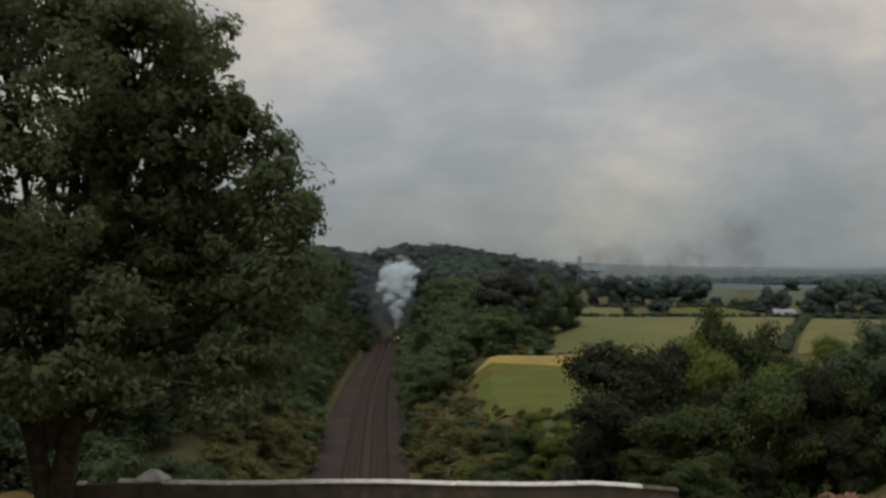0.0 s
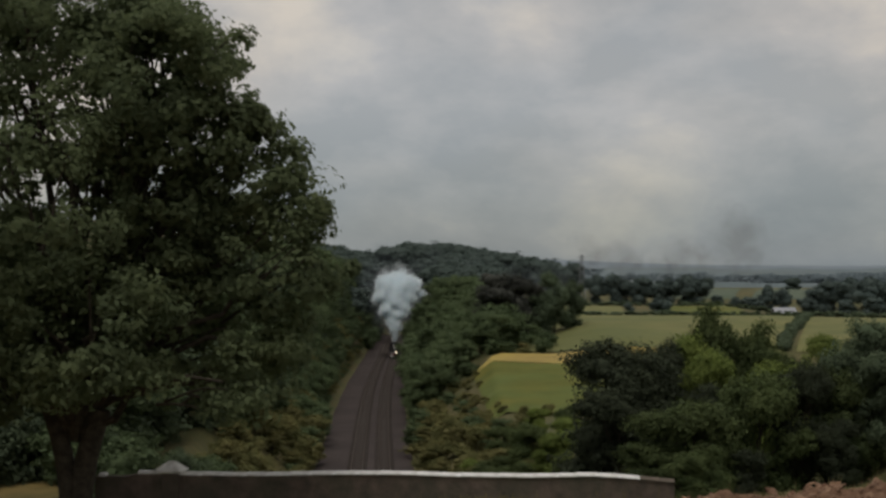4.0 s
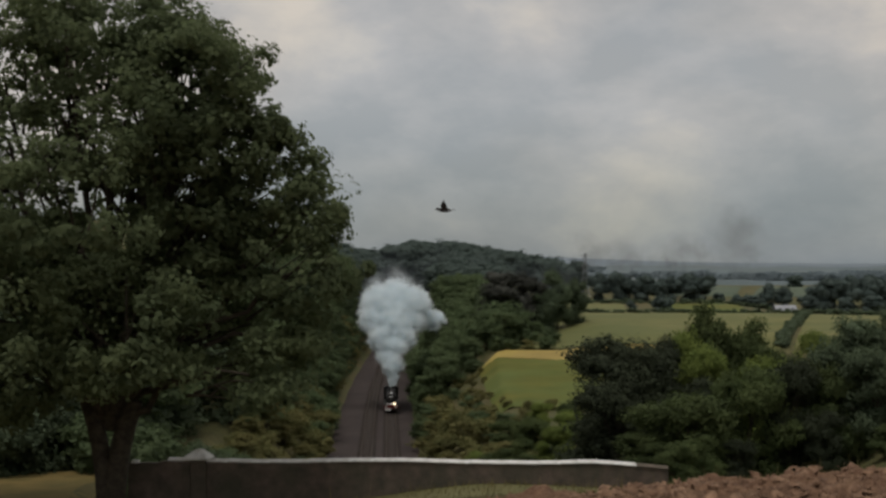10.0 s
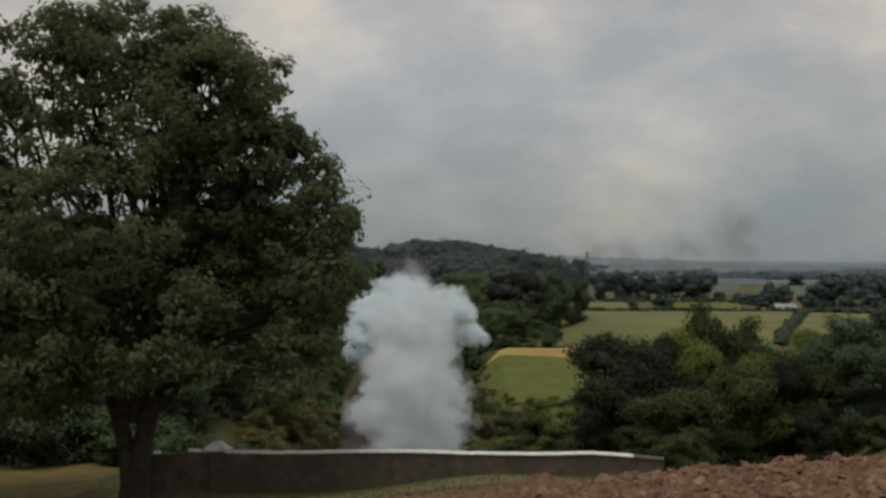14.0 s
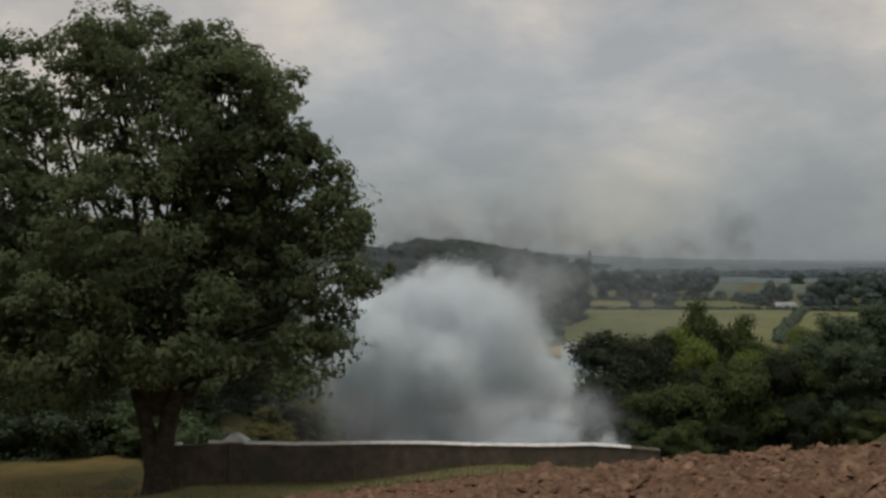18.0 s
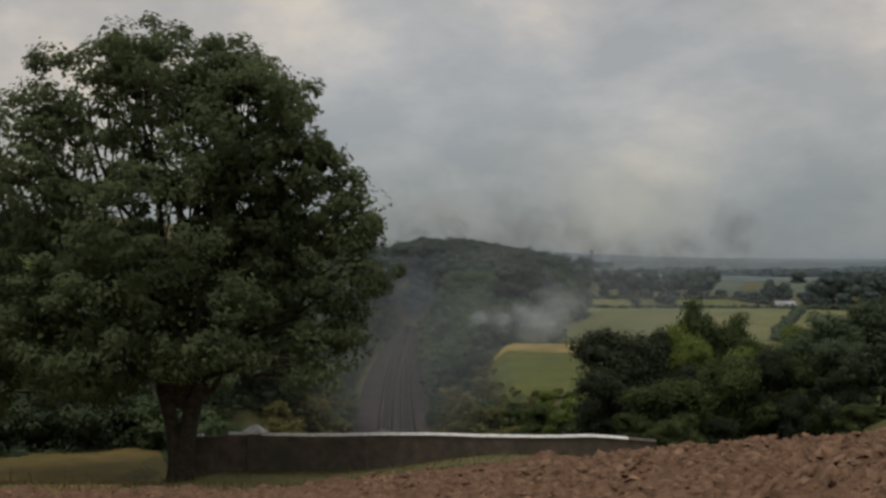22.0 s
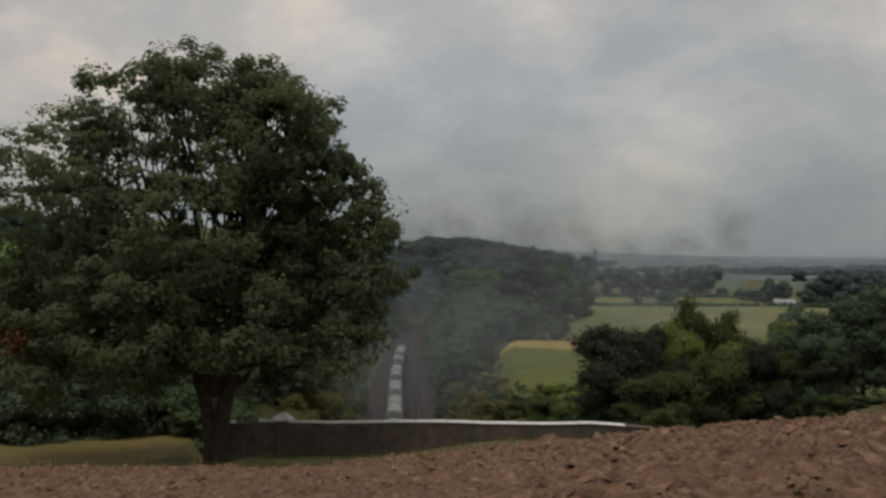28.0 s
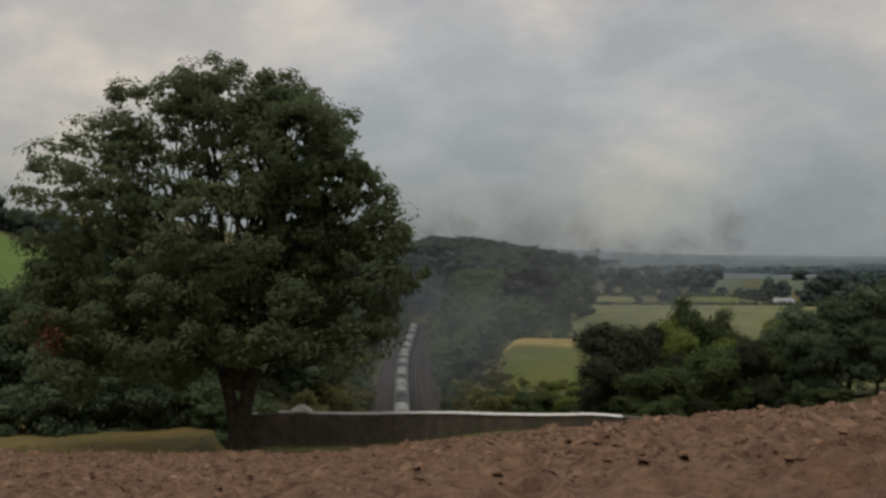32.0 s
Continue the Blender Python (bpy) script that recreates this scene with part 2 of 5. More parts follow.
def mesh_of(name, verts, faces, mat, smooth=False):
    """A mesh from arrays; faces all of one length."""
    V, F = np.asarray(verts, dtype=np.float32), np.asarray(faces, dtype=np.int32)
    me = bpy.data.meshes.new(name)
    k = F.shape[1]
    me.vertices.add(len(V))
    me.vertices.foreach_set("co", V.ravel())
    me.loops.add(F.size)
    me.loops.foreach_set("vertex_index", F.ravel())
    me.polygons.add(len(F))
    me.polygons.foreach_set("loop_start", np.arange(0, F.size, k, dtype=np.int32))
    if smooth:
        me.polygons.foreach_set("use_smooth", np.ones(len(F), dtype=bool))
    me.update(calc_edges=True)
    me.materials.append(mat)
    return me


def under(name, me, parent, label="", at=None):
    """Links a mesh as a part of parent."""
    ob = new(name, me)
    ob.parent = parent
    if at is not None:
        ob.matrix_basis = at
    if label:
        ob["label"] = label
    return ob


def part(name, bm, mat, parent, label="", at=None, smooth=False):
    me = bpy.data.meshes.new(name)
    bm.to_mesh(me)
    bm.free()
    if smooth:
        for p in me.polygons:
            p.use_smooth = True
    me.materials.append(mat)
    return under(name, me, parent, label, at)


def box(bm, x0, y0, z0, x1, y1, z1, bevel=0.0):
    g = bmesh.ops.create_cube(bm, size=1, matrix=Matrix.Translation(((x0 + x1) / 2, (y0 + y1) / 2, (z0 + z1) / 2)) @ Matrix.Diagonal((x1 - x0, y1 - y0, z1 - z0, 1)))
    if bevel:
        es = list({e for v in g["verts"] for e in v.link_edges})
        bmesh.ops.bevel(bm, geom=es, offset=bevel, segments=2, affect='EDGES', profile=0.5)
    return bm


def rod(bm, a, b, r0, r1=None, sides=12):
    a, b = Vector(a), Vector(b)
    m = Matrix.Translation((a + b) / 2) @ (b - a).to_track_quat('Z', 'Y').to_matrix().to_4x4()
    bmesh.ops.create_cone(bm, cap_ends=True, segments=sides, radius1=r0, radius2=r0 if r1 is None else r1, depth=(b - a).length, matrix=m)
    return bm


def profile_bar(bm, outline, y0, y1):
    """A closed outline of (x, z) drawn out along y."""
    a = [bm.verts.new((x, y0, z)) for x, z in outline]
    b = [bm.verts.new((x, y1, z)) for x, z in outline]
    n = len(outline)
    for i in range(n):
        bm.faces.new((a[i], a[(i + 1) % n], b[(i + 1) % n], b[i]))
    bm.faces.new(a[::-1])
    bm.faces.new(b)
    return bm


def empty(name, m=None):
    ob = new(name)
    if m is not None:
        ob.matrix_basis = m
    return ob


TABLE = np.random.RandomState(5).rand(256, 256)


def vnoise(x, y, size, shift=0):
    """Smooth value noise from 0 to 1; size: metres from bump to bump."""
    u, v = np.asarray(x) / size + 37.3 * shift, np.asarray(y) / size + 11.7 * shift
    i, j = np.floor(u).astype(int), np.floor(v).astype(int)
    a, b = u - i, v - j
    a, b = a * a * (3 - 2 * a), b * b * (3 - 2 * b)
    g = lambda p, q: TABLE[p % 256, q % 256]
    return (g(i, j) * (1 - a) + g(i + 1, j) * a) * (1 - b) + (g(i, j + 1) * (1 - a) + g(i + 1, j + 1) * a) * b


def sstep(x, a, b):
    t = np.clip((np.asarray(x, dtype=float) - a) / (b - a), 0, 1)
    return t * t * (3 - 2 * t)


# ------------------------------------------------------------------ the lie of the land
LINE_Y = np.arange(-1100.0, 900.0, 2.0)
_x = np.interp(LINE_Y, (-1100, 60, 137, 163, 195, 230, 265, 300, 350, 420, 520, 900), (58, -5.6, -9.5, -11.0, -12.9, -14.7, -16.2, -17.2, -18.4, -20.6, -19.0, 40))
LINE_X = np.convolve(np.pad(_x, 12, mode='reflect', reflect_type='odd'), np.ones(25) / 25, 'valid')


def line_x(y):
    """The railway's centre line."""
    return np.interp(y, LINE_Y, LINE_X)


WALL_Y = 58.0


def land(x, y):
    x, y = np.asarray(x, dtype=float), np.asarray(y, dtype=float)
    crest = 14.1 + 0.078 * np.clip(x + 10, 0, 70) + 0.03 * np.clip(-x - 35, 0, 60)
    d = np.clip(46 - y, 0, 130)
    west = 1 - sstep(x, -14, 2)
    fall = (0.105 + 0.085 * sstep(x, 0, 12) - 0.085 * sstep(x, 24, 29)) * np.clip(y - 46, 0, 50)
    fall = fall * (1 - west) + west * np.interp(y, (46, 56, 78, 96), (0.0, 1.7, 2.5, 4.4))
    near = crest - 0.25 * west + 0.137 * np.minimum(d, 84) - fall + 0.12 * (vnoise(x, y, 9) - 0.5)
    near = near + 0.55 * sstep(x, -19, -16) * (1 - sstep(x, -12, -4)) * sstep(y, 50, 55.5) * (1 - sstep(y, 59, 62))
    far = np.interp(y, (90, 150, 200, 230, 270, 330, 400, 700, 1100, 1800, 4500), (7.2, 8.0, 10.5, 12.0, 14.3, 15.2, 14.5, 9.0, 8.0, 6.0, -10.0))
    far = far + 0.38 * np.clip(-x - 38, 0, 60) * sstep(y, 60, 110) * (1 - sstep(y, 420, 700))
    far = far + 10.5 * np.exp(-((x + 10) / 45) ** 2 - ((y - 505) / 62) ** 2)
    far = far + 3.0 * (vnoise(x, y, 160, 2) - 0.5) * sstep(y, 260, 420)
    far = far + 2.2 * sstep(x, 16, 30) * sstep(y, 188, 212) * (1 - sstep(y, 236, 285))
    far = far - 2.3 * sstep(x, 70, 94) * sstep(y, 240, 325) * (1 - sstep(y, 380, 440))
    far = far + 4.6 * sstep(x, 40, 90) * sstep(y, 380, 470)
    t = sstep(y, 78, 112)
    z = near * (1 - t) + far * t
    z = z + 4.4 * np.exp(-((y - 95) / 10) ** 2) * sstep(x, 25, 31)
    slope = 1.35 - 0.55 * sstep(y, 58, 95) + 1.0 * sstep(y, 290, 350)
    bank = np.clip(np.abs(x - line_x(y)) - 6.2 - 1.5 * (x < line_x(y)), 0, 500) * slope - 0.35 + 80 * sstep(y, 462, 486)
    bank = bank + 0.5 * (vnoise(x, y, 5, 4) - 0.5) * sstep(bank, 0, 2)
    return np.where(y > WALL_Y + 0.3, np.minimum(z, bank), z)


def land_z(x, y):
    return float(land(np.array([x]), np.array([y]))[0])


def grid_faces(nx, ny):
    i = (np.arange(ny - 1)[:, None] * nx + np.arange(nx - 1)[None, :]).ravel()
    return np.stack([i, i + 1, i + 1 + nx, i + nx], 1)


def earth_edge(x):
    """Where the ploughing stops towards the wall."""
    return 46.5 - 5.0 * sstep(-np.asarray(x), 0, 16) + 20 * sstep(x, 25, 31) + 1.4 * (vnoise(x, np.zeros_like(x), 2.3, 8) - 0.5)


def ground_sheet():
    xs = np.concatenate([np.linspace(-4200, -400, 14), np.linspace(-340, -110, 14), np.linspace(-104, -52, 20), np.arange(-50, 50, 1.25), np.linspace(52, 130, 28), np.linspace(140, 400, 20), np.linspace(500, 4200, 14)])
    ys = np.concatenate([np.linspace(-4200, -260, 10), np.linspace(-220, -60, 12), np.linspace(-56, WALL_Y + 0.25, 62), [WALL_Y + 0.35], np.linspace(WALL_Y + 1.5, 200, 90), np.linspace(203, 560, 80), np.linspace(580, 1200, 24), np.linspace(1350, 4700, 14)])
    X, Y = np.meshgrid(xs, ys)
    Z = land(X, Y) - 0.7 * ((Y > -45) & (Y < earth_edge(X) - 1.2) & (X > -69) & (X < 79))
    F = grid_faces(len(xs), len(ys))
    mid = np.stack([X.ravel(), Y.ravel()], 1)[F].mean(1)
    hole = (np.abs(mid[:, 1] - WALL_Y - 0.3) < 0.2) & (np.abs(mid[:, 0] - line_x(WALL_Y)) < 6.5)
    me = mesh_of("ground", np.stack([X.ravel(), Y.ravel(), Z.ravel()], 1), F[~hole], M_GRASS, smooth=True)
    return tagged(new("ground", me), "rolling rough grassland with a deep railway cutting", "ground", kind="structure")


ground_sheet()


def earth_relief(x, y):
    """Turned slabs, furrow crests and crumbs."""
    ridge = 1 - 2 * np.abs(vnoise(x, y, 0.85, 3) - 0.5)
    rise = 1.0 + 1.3 * sstep(x, -4, 14)
    z = 0.22 * (vnoise(x, y, 1.7, 1) - 0.5) + 0.17 * rise * (ridge ** 3 - 0.3) + 0.15 * rise * (vnoise(x, y, 0.42, 2) - 0.5)
    slab = sstep(vnoise(x, y, 0.8, 11), 0.50, 0.58) + 0.6 * sstep(vnoise(x, y, 0.45, 13), 0.55, 0.64)
    z = z + 0.17 * slab * sstep(x, -2, 12)
    crack = (1 - 2 * np.abs(vnoise(x, y, 1.25, 9) - 0.5)) ** 7 * sstep(vnoise(x, y, 3.1, 5), 0.35, 0.6)
    return z + 0.26 * np.clip(vnoise(x, y, 0.7, 6) - 0.58, 0, 1) * 2 - 0.26 * rise * crack


def ploughed_field():
    xs = np.concatenate([np.linspace(-70, -36, 60), np.arange(-35.8, 38, 0.14), np.linspace(38.3, 80, 70)])
    us = np.concatenate([np.linspace(0, 0.25, 40), np.linspace(0.2525, 0.62, 250), np.linspace(0.622, 1, 190)])
    X, U = np.meshgrid(xs, us)
    Y = -46 + U * (earth_edge(X) + 46)
    z = land(X, Y)
    rough = earth_relief(X, Y)
    lip = 1 - sstep(U, 0.985, 1.0)
    hump = 0.55 * np.exp(-((X - 3.6) / 1.3) ** 2 - ((Y - 45.0) / 1.2) ** 2) + 0.22 * np.exp(-((X + 4.5) / 2.0) ** 2 - ((Y - 46.0) / 1.0) ** 2)
    Z = z + lip * (0.04 + rough + hump) - (1 - lip) * 0.25
    me = mesh_of("ploughed_field", np.stack([X.ravel(), Y.ravel(), Z.ravel()], 1), grid_faces(len(xs), len(us)), M_EARTH)
    tagged(new("ploughed_field", me), "freshly ploughed red-brown earth with rough clods", "ploughed field", kind="structure")


ploughed_field()


def patch(name, label, corners, mat, lift=0.16, n=56):
    """A crop field draped on the land between four corners."""
    u, v = np.meshgrid(np.linspace(0, 1, n), np.linspace(0, 1, n))
    (ax, ay), (bx, by), (cx, cy), (dx, dy) = corners
    X = (ax * (1 - u) + bx * u) * (1 - v) + (dx * (1 - u) + cx * u) * v
    Y = (ay * (1 - u) + by * u) * (1 - v) + (dy * (1 - u) + cy * u) * v
    Z = land(X, Y) + lift
    me = mesh_of(name, np.stack([X.ravel(), Y.ravel(), Z.ravel()], 1), grid_faces(n, n), mat, smooth=True)
    return tagged(new(name, me), label, "field", kind="structure")


patch("field_meadow", "sloping green and yellow meadow beside the cutting", ((5.0, 144), (30, 138), (34, 186), (3.5, 196)), M_MEADOW)
patch("field_wheat", "narrow strip of ripe golden wheat", ((4.0, 194.4), (34, 184.5), (38, 201), (8.5, 205)), M_WHEAT)
patch("field_barley", "broad pale yellow-green crop field", ((11, 208), (54, 196), (79, 267), (22, 268)), M_FIELD)
patch("field_corner", "pale crop field beyond a diagonal hedge", ((57.5, 199), (120, 199), (108, 259), (79, 263)), M_FIELD)
patch("field_strip", "narrow pale field between two hedges", ((24, 275), (40, 275), (45, 322), (27, 322)), M_FIELD)
patch("field_strip", "narrow bright green field between two hedges", ((50, 275), (69, 276), (76, 322), (57, 322)), M_MEADOW)
patch("field_slope", "grass slope beyond the tree belts, grey haze painted into its green", ((74, 420), (98, 420), (150, 600), (92, 600)), M_FARFIELD)
patch("field_slope", "grass slope behind the farm, grey haze painted into its green", ((104, 420), (124, 420), (190, 600), (160, 600)), M_FARFIELD)
patch("field_pasture", "bright green pasture on the hillside", ((-94, 128), (-70, 150), (-76, 200), (-110, 200)), M_PASTURE)
patch("field_headland", "strip of dry olive-yellow grass beside the oak", ((-78, 32), (-19.0, 38), (-21.5, 75), (-78, 76)), M_VERGE, lift=0.03, n=40)
patch("field_bank", "dull green grass along the foot of the wall", ((-19.0, 49), (10, 50), (10, 57.7), (-17.8, 57.7)), M_WALLGRASS, lift=0.035, n=60)
patch("field_verge", "pale dry pasture behind the hedge trees", ((26.5, 72), (62, 70), (66, 120), (24, 122)), M_FIELD)


def hill_z(x, y):
    """The rising farmland past the valley."""
    v = np.clip((np.asarray(y, float) - 640) / 900, 0, 1)
    return 15.8 + 7.6 * v ** 0.8 + 4.0 * (vnoise(x, y, 230, 3) - 0.5) * (0.3 + v) + 1.2 * (vnoise(x, y, 60, 5) - 0.5)


def distant_hills():
    xs = np.concatenate([np.linspace(-2800, -500, 60), np.linspace(-480, 1100, 240), np.linspace(1120, 2800, 50)])
    v = np.linspace(0, 1, 70)
    X, V = np.meshgrid(xs, v)
    Y = 640 + 900 * V
    Z = hill_z(X, Y) + 5.0 * np.clip(vnoise(X, Y, 38, 6) - 0.62, 0, 1)
    Z = np.where(V < 0.02, 0, Z)
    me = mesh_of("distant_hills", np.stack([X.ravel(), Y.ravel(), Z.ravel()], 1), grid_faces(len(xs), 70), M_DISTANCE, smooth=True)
    tagged(new("distant_hills", me), "wooded farmland rising to far hills, blue-grey haze painted into its colour", "backdrop", kind="structure")
    X, V = np.meshgrid(np.linspace(-3600, 3600, 260), np.linspace(0, 1, 10))
    top = 27 + 24 * sstep(-X, -1000, 200) + 12 * (vnoise(X, X * 0, 420, 3) - 0.5) + 1.8 * vnoise(X, X * 0, 35, 5)
    Z = -12 + (top + 12) * np.sin(V * np.pi / 2)
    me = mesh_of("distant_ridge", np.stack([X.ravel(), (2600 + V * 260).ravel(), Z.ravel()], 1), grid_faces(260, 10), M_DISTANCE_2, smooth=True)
    tagged(new("distant_ridge", me), "ridge along the horizon, coloured pale blue for the haze", "backdrop", kind="structure")


distant_hills()

# ------------------------------------------------------------------ railway


def railway():
    bed_y = np.arange(30.0, 600.0, 2.0)
    prof = np.array([(-7.6, -0.5), (-6.8, -0.12), (-4.4, 0.0), (-1.0, 0.02), (0.0, -0.03), (1.0, 0.02), (4.4, 0.0), (5.2, -0.12), (5.9, -0.5)])
    X = line_x(bed_y)[:, None] + prof[None, :, 0]
    Y = np.repeat(bed_y[:, None], len(prof), 1)
    Z = np.repeat(prof[None, :, 1], len(bed_y), 0)
    me = mesh_of("track_bed", np.stack([X.ravel(), Y.ravel(), Z.ravel()], 1), grid_faces(len(prof), len(bed_y)), M_BALLAST, smooth=True)
    bed = tagged(new("track_bed", me), "double-track railway on brown stone ballast", "railway", kind="structure")
    for track in (-1.75, 1.75):
        for side in (-0.72, 0.72):
            outline = np.array([(-0.07, 0.10), (0.07, 0.10), (0.07, 0.13), (0.018, 0.16), (0.018, 0.24), (0.036, 0.26), (0.036, 0.285), (-0.036, 0.285), (-0.036, 0.26), (-0.018, 0.24), (-0.018, 0.16), (-0.07, 0.13)])
            n = len(outline)
            X = (line_x(bed_y) + track + side)[:, None] + outline[None, :, 0]
            Z = np.repeat(outline[None, :, 1], len(bed_y), 0)
            Y = np.repeat(bed_y[:, None], n, 1)
            i = (np.arange(len(bed_y) - 1)[:, None] * n + np.arange(n)[None, :])
            j = (np.arange(len(bed_y) - 1)[:, None] * n + (np.arange(n)[None, :] + 1) % n)
            F = np.stack([i.ravel(), j.ravel(), (j + n).ravel(), (i + n).ravel()], 1)
            under("rail", mesh_of("rail", np.stack([X.ravel(), Y.ravel(), Z.ravel()], 1), F, M_RAIL), bed)
        ys = np.arange(32, 590, 0.65)
        cx = line_x(ys) + track
        cube = np.array([(sx * 1.28, sy * 0.13, 0.0 + 0.105 * (sz > 0)) for sz in (-1, 1) for sy in (-1, 1) for sx in (-1, 1)])
        V = (np.stack([cx, ys, np.zeros_like(ys)], 1)[:, None, :] + cube[None]).reshape(-1, 3)
        q = np.array([(0, 1, 5, 4), (1, 3, 7, 5), (3, 2, 6, 7), (2, 0, 4, 6), (4, 5, 7, 6)])
        F = (np.arange(len(ys))[:, None, None] * 8 + q[None]).reshape(-1, 4)
        s = under("sleepers", mesh_of("sleepers", V, F, M_SLEEPER), bed)
        s["kind"] = "stuff"


railway()


def tunnel():
    cx = float(line_x(WALL_Y))
    root = tagged(empty("tunnel_portal", pose(cx, WALL_Y, 0)), "sooty brick railway tunnel mouth under the parapet wall", "tunnel", kind="structure")
    arch = [(4.6 * math.cos(a), 2.6 + 4.3 * math.sin(a)) for a in np.linspace(0, math.pi, 15)]
    bm = bmesh.new()
    inner = [(4.6, -0.4)] + arch + [(-4.6, -0.4)]
    outer = [(7.5, -0.4)] + [(7.5 * math.cos(a) if 0 < a < math.pi else math.copysign(7.5, math.cos(a)), 13.2 if 0.5 < a < 2.6 else 6.0 + 7.2 * min(1, min(a, math.pi - a) / 0.5)) for a in np.linspace(0, math.pi, 15)] + [(-7.5, -0.4)]
    rows = [[bm.verts.new((x, y, z)) for x, z in ring] for y, ring in ((0.42, outer), (0.42, inner), (-0.3, inner))]
    for a, b in zip(rows, rows[1:]):
        for i in range(len(a) - 1):
            bm.faces.new((a[i], a[i + 1], b[i + 1], b[i]))
    part("portal_face", bm, M_WALL, root)
    ys = np.arange(-160, 1, 8.0)
    ring = np.array(inner)
    V = np.concatenate([np.stack([ring[:, 0] + line_x(WALL_Y + y) - cx, np.full(len(ring), y), ring[:, 1]], 1) for y in ys])
    part_me = mesh_of("lining", V, grid_faces(len(ring), len(ys)), M_LINING)
    under("lining", part_me, root)


tunnel()

# ------------------------------------------------------------------ parapet wall
WALL_L, WALL_R = -18.2, 11.5


def wall_top(x):
    return 15.12 - 0.004 * (x + 14) - 0.36 * float(sstep(x, 7.0, 13.0)) - 0.16 * (x < -16.2) - 0.05 * math.sin(x * 0.45)


def parapet():
    root = tagged(empty("parapet_wall", pose(0, WALL_Y, 0)), "long dark brick parapet wall with a pale stone coping", "wall", kind="structure")
    xs = np.linspace(WALL_L, WALL_R, 40)
    bm = bmesh.new()
    rows = []
    for x in xs:
        z1, z0 = wall_top(x) - 0.155, min(land_z(x, WALL_Y - 0.3), 13.5) - 0.6
        rows.append([bm.verts.new(p) for p in ((x, -0.23, z0), (x, -0.23, z1), (x, 0.23, z1), (x, 0.23, z0))])
    for a, b in zip(rows, rows[1:]):
        for i in range(4):
            bm.faces.new((a[i], a[(i + 1) % 4], b[(i + 1) % 4], b[i]))
    bm.faces.new(rows[0])
    bm.faces.new(rows[-1][::-1])
    part("brickwork", bm, M_WALL, root)
    rng = random.Random(4)
    x = WALL_L + 0.2
    while x < WALL_R - 0.3:
        w = rng.uniform(0.85, 1.25) if x > -16.4 else rng.uniform(0.3, 0.5)
        x1 = min(x + w, WALL_R)
        bm = bmesh.new()
        saddle = ((-0.32, 0.0), (-0.32, 0.05), (-0.13, 0.15), (0.13, 0.15), (0.32, 0.05), (0.32, 0.0))
        ends = [[bm.verts.new((e, y, z)) for y, z in saddle] for e in (0, x1 - x - 0.012)]
        for i in range(6):
            bm.faces.new((ends[0][i], ends[0][(i + 1) % 6], ends[1][(i + 1) % 6], ends[1][i]))
        bm.faces.new(ends[0][::-1])
        bm.faces.new(ends[1])
        bmesh.ops.recalc_face_normals(bm, faces=bm.faces)
        bmesh.ops.bevel(bm, geom=list(bm.edges), offset=0.012, segments=1, affect='EDGES')
        if x > -16.2 or rng.random() < 0.12:
            part("coping_stone", bm, M_COPING if x < 9.0 else M_WALL, root, at=Matrix.Translation((x, 0, wall_top((x + x1) / 2) - 0.15 + rng.uniform(-0.012, 0.012))) @ Euler((0, math.atan2(wall_top(x) - wall_top(x1), x1 - x), rng.uniform(-0.01, 0.01))).to_matrix().to_4x4())
        else:
            bm.free()
        x = x1
    bm = bmesh.new()
    box(bm, -0.42, -0.42, 12.2, 0.42, 0.42, 15.05, 0.03)
    pier = part("pier", bm, M_WALL, root, at=pose(-14.3, 0, 0))
    bm = bmesh.new()
    box(bm, -0.62, -0.5, 15.05, 0.62, 0.5, 15.22, 0.05)
    bmesh.ops.create_cone(bm, cap_ends=True, segments=12, radius1=0.68, radius2=0.16, depth=0.42, matrix=Matrix.Translation((0.02, 0, 15.4)) @ Matrix.Diagonal((1.3, 0.9, 1, 1)))
    part("pier_cap", bm, M_COPING, pier, "weathered pale stone cap")


parapet()

# ------------------------------------------------------------------ trees


def leaves_at(P, size, rng, droop=0.3, out=None):
    """Small folded leaves round the points P; out: the ways their upper sides face, loosely."""
    n = len(P)
    if out is None:
        d1 = rng.normal(size=(n, 3))
        d1[:, 2] -= droop
        d1 /= np.linalg.norm(d1, axis=1)[:, None]
        d2 = np.cross(d1, rng.normal(size=(n, 3)))
    else:
        face = out + np.array((0, 0, 0.35)) + rng.normal(size=(n, 3)) * 0.33
        face /= np.linalg.norm(face, axis=1)[:, None] + 1e-9
        d1 = np.cross(face, rng.normal(size=(n, 3)))
        d1 /= np.linalg.norm(d1, axis=1)[:, None] + 1e-9
        d2 = np.cross(face, d1)
    d2 /= np.linalg.norm(d2, axis=1)[:, None] + 1e-9
    s = size * rng.uniform(0.6, 1.35, n)[:, None]
    d3 = np.cross(d1, d2) * 0.18
    V = np.stack([P - d1 * s, P + (d2 * 0.55 + d3) * s, P + d1 * s, P - (d2 * 0.55 - d3) * s], 1).reshape(-1, 3)
    F = (np.arange(n)[:, None] * 4 + np.arange(4)[None]).astype(np.int32)
    return V, F


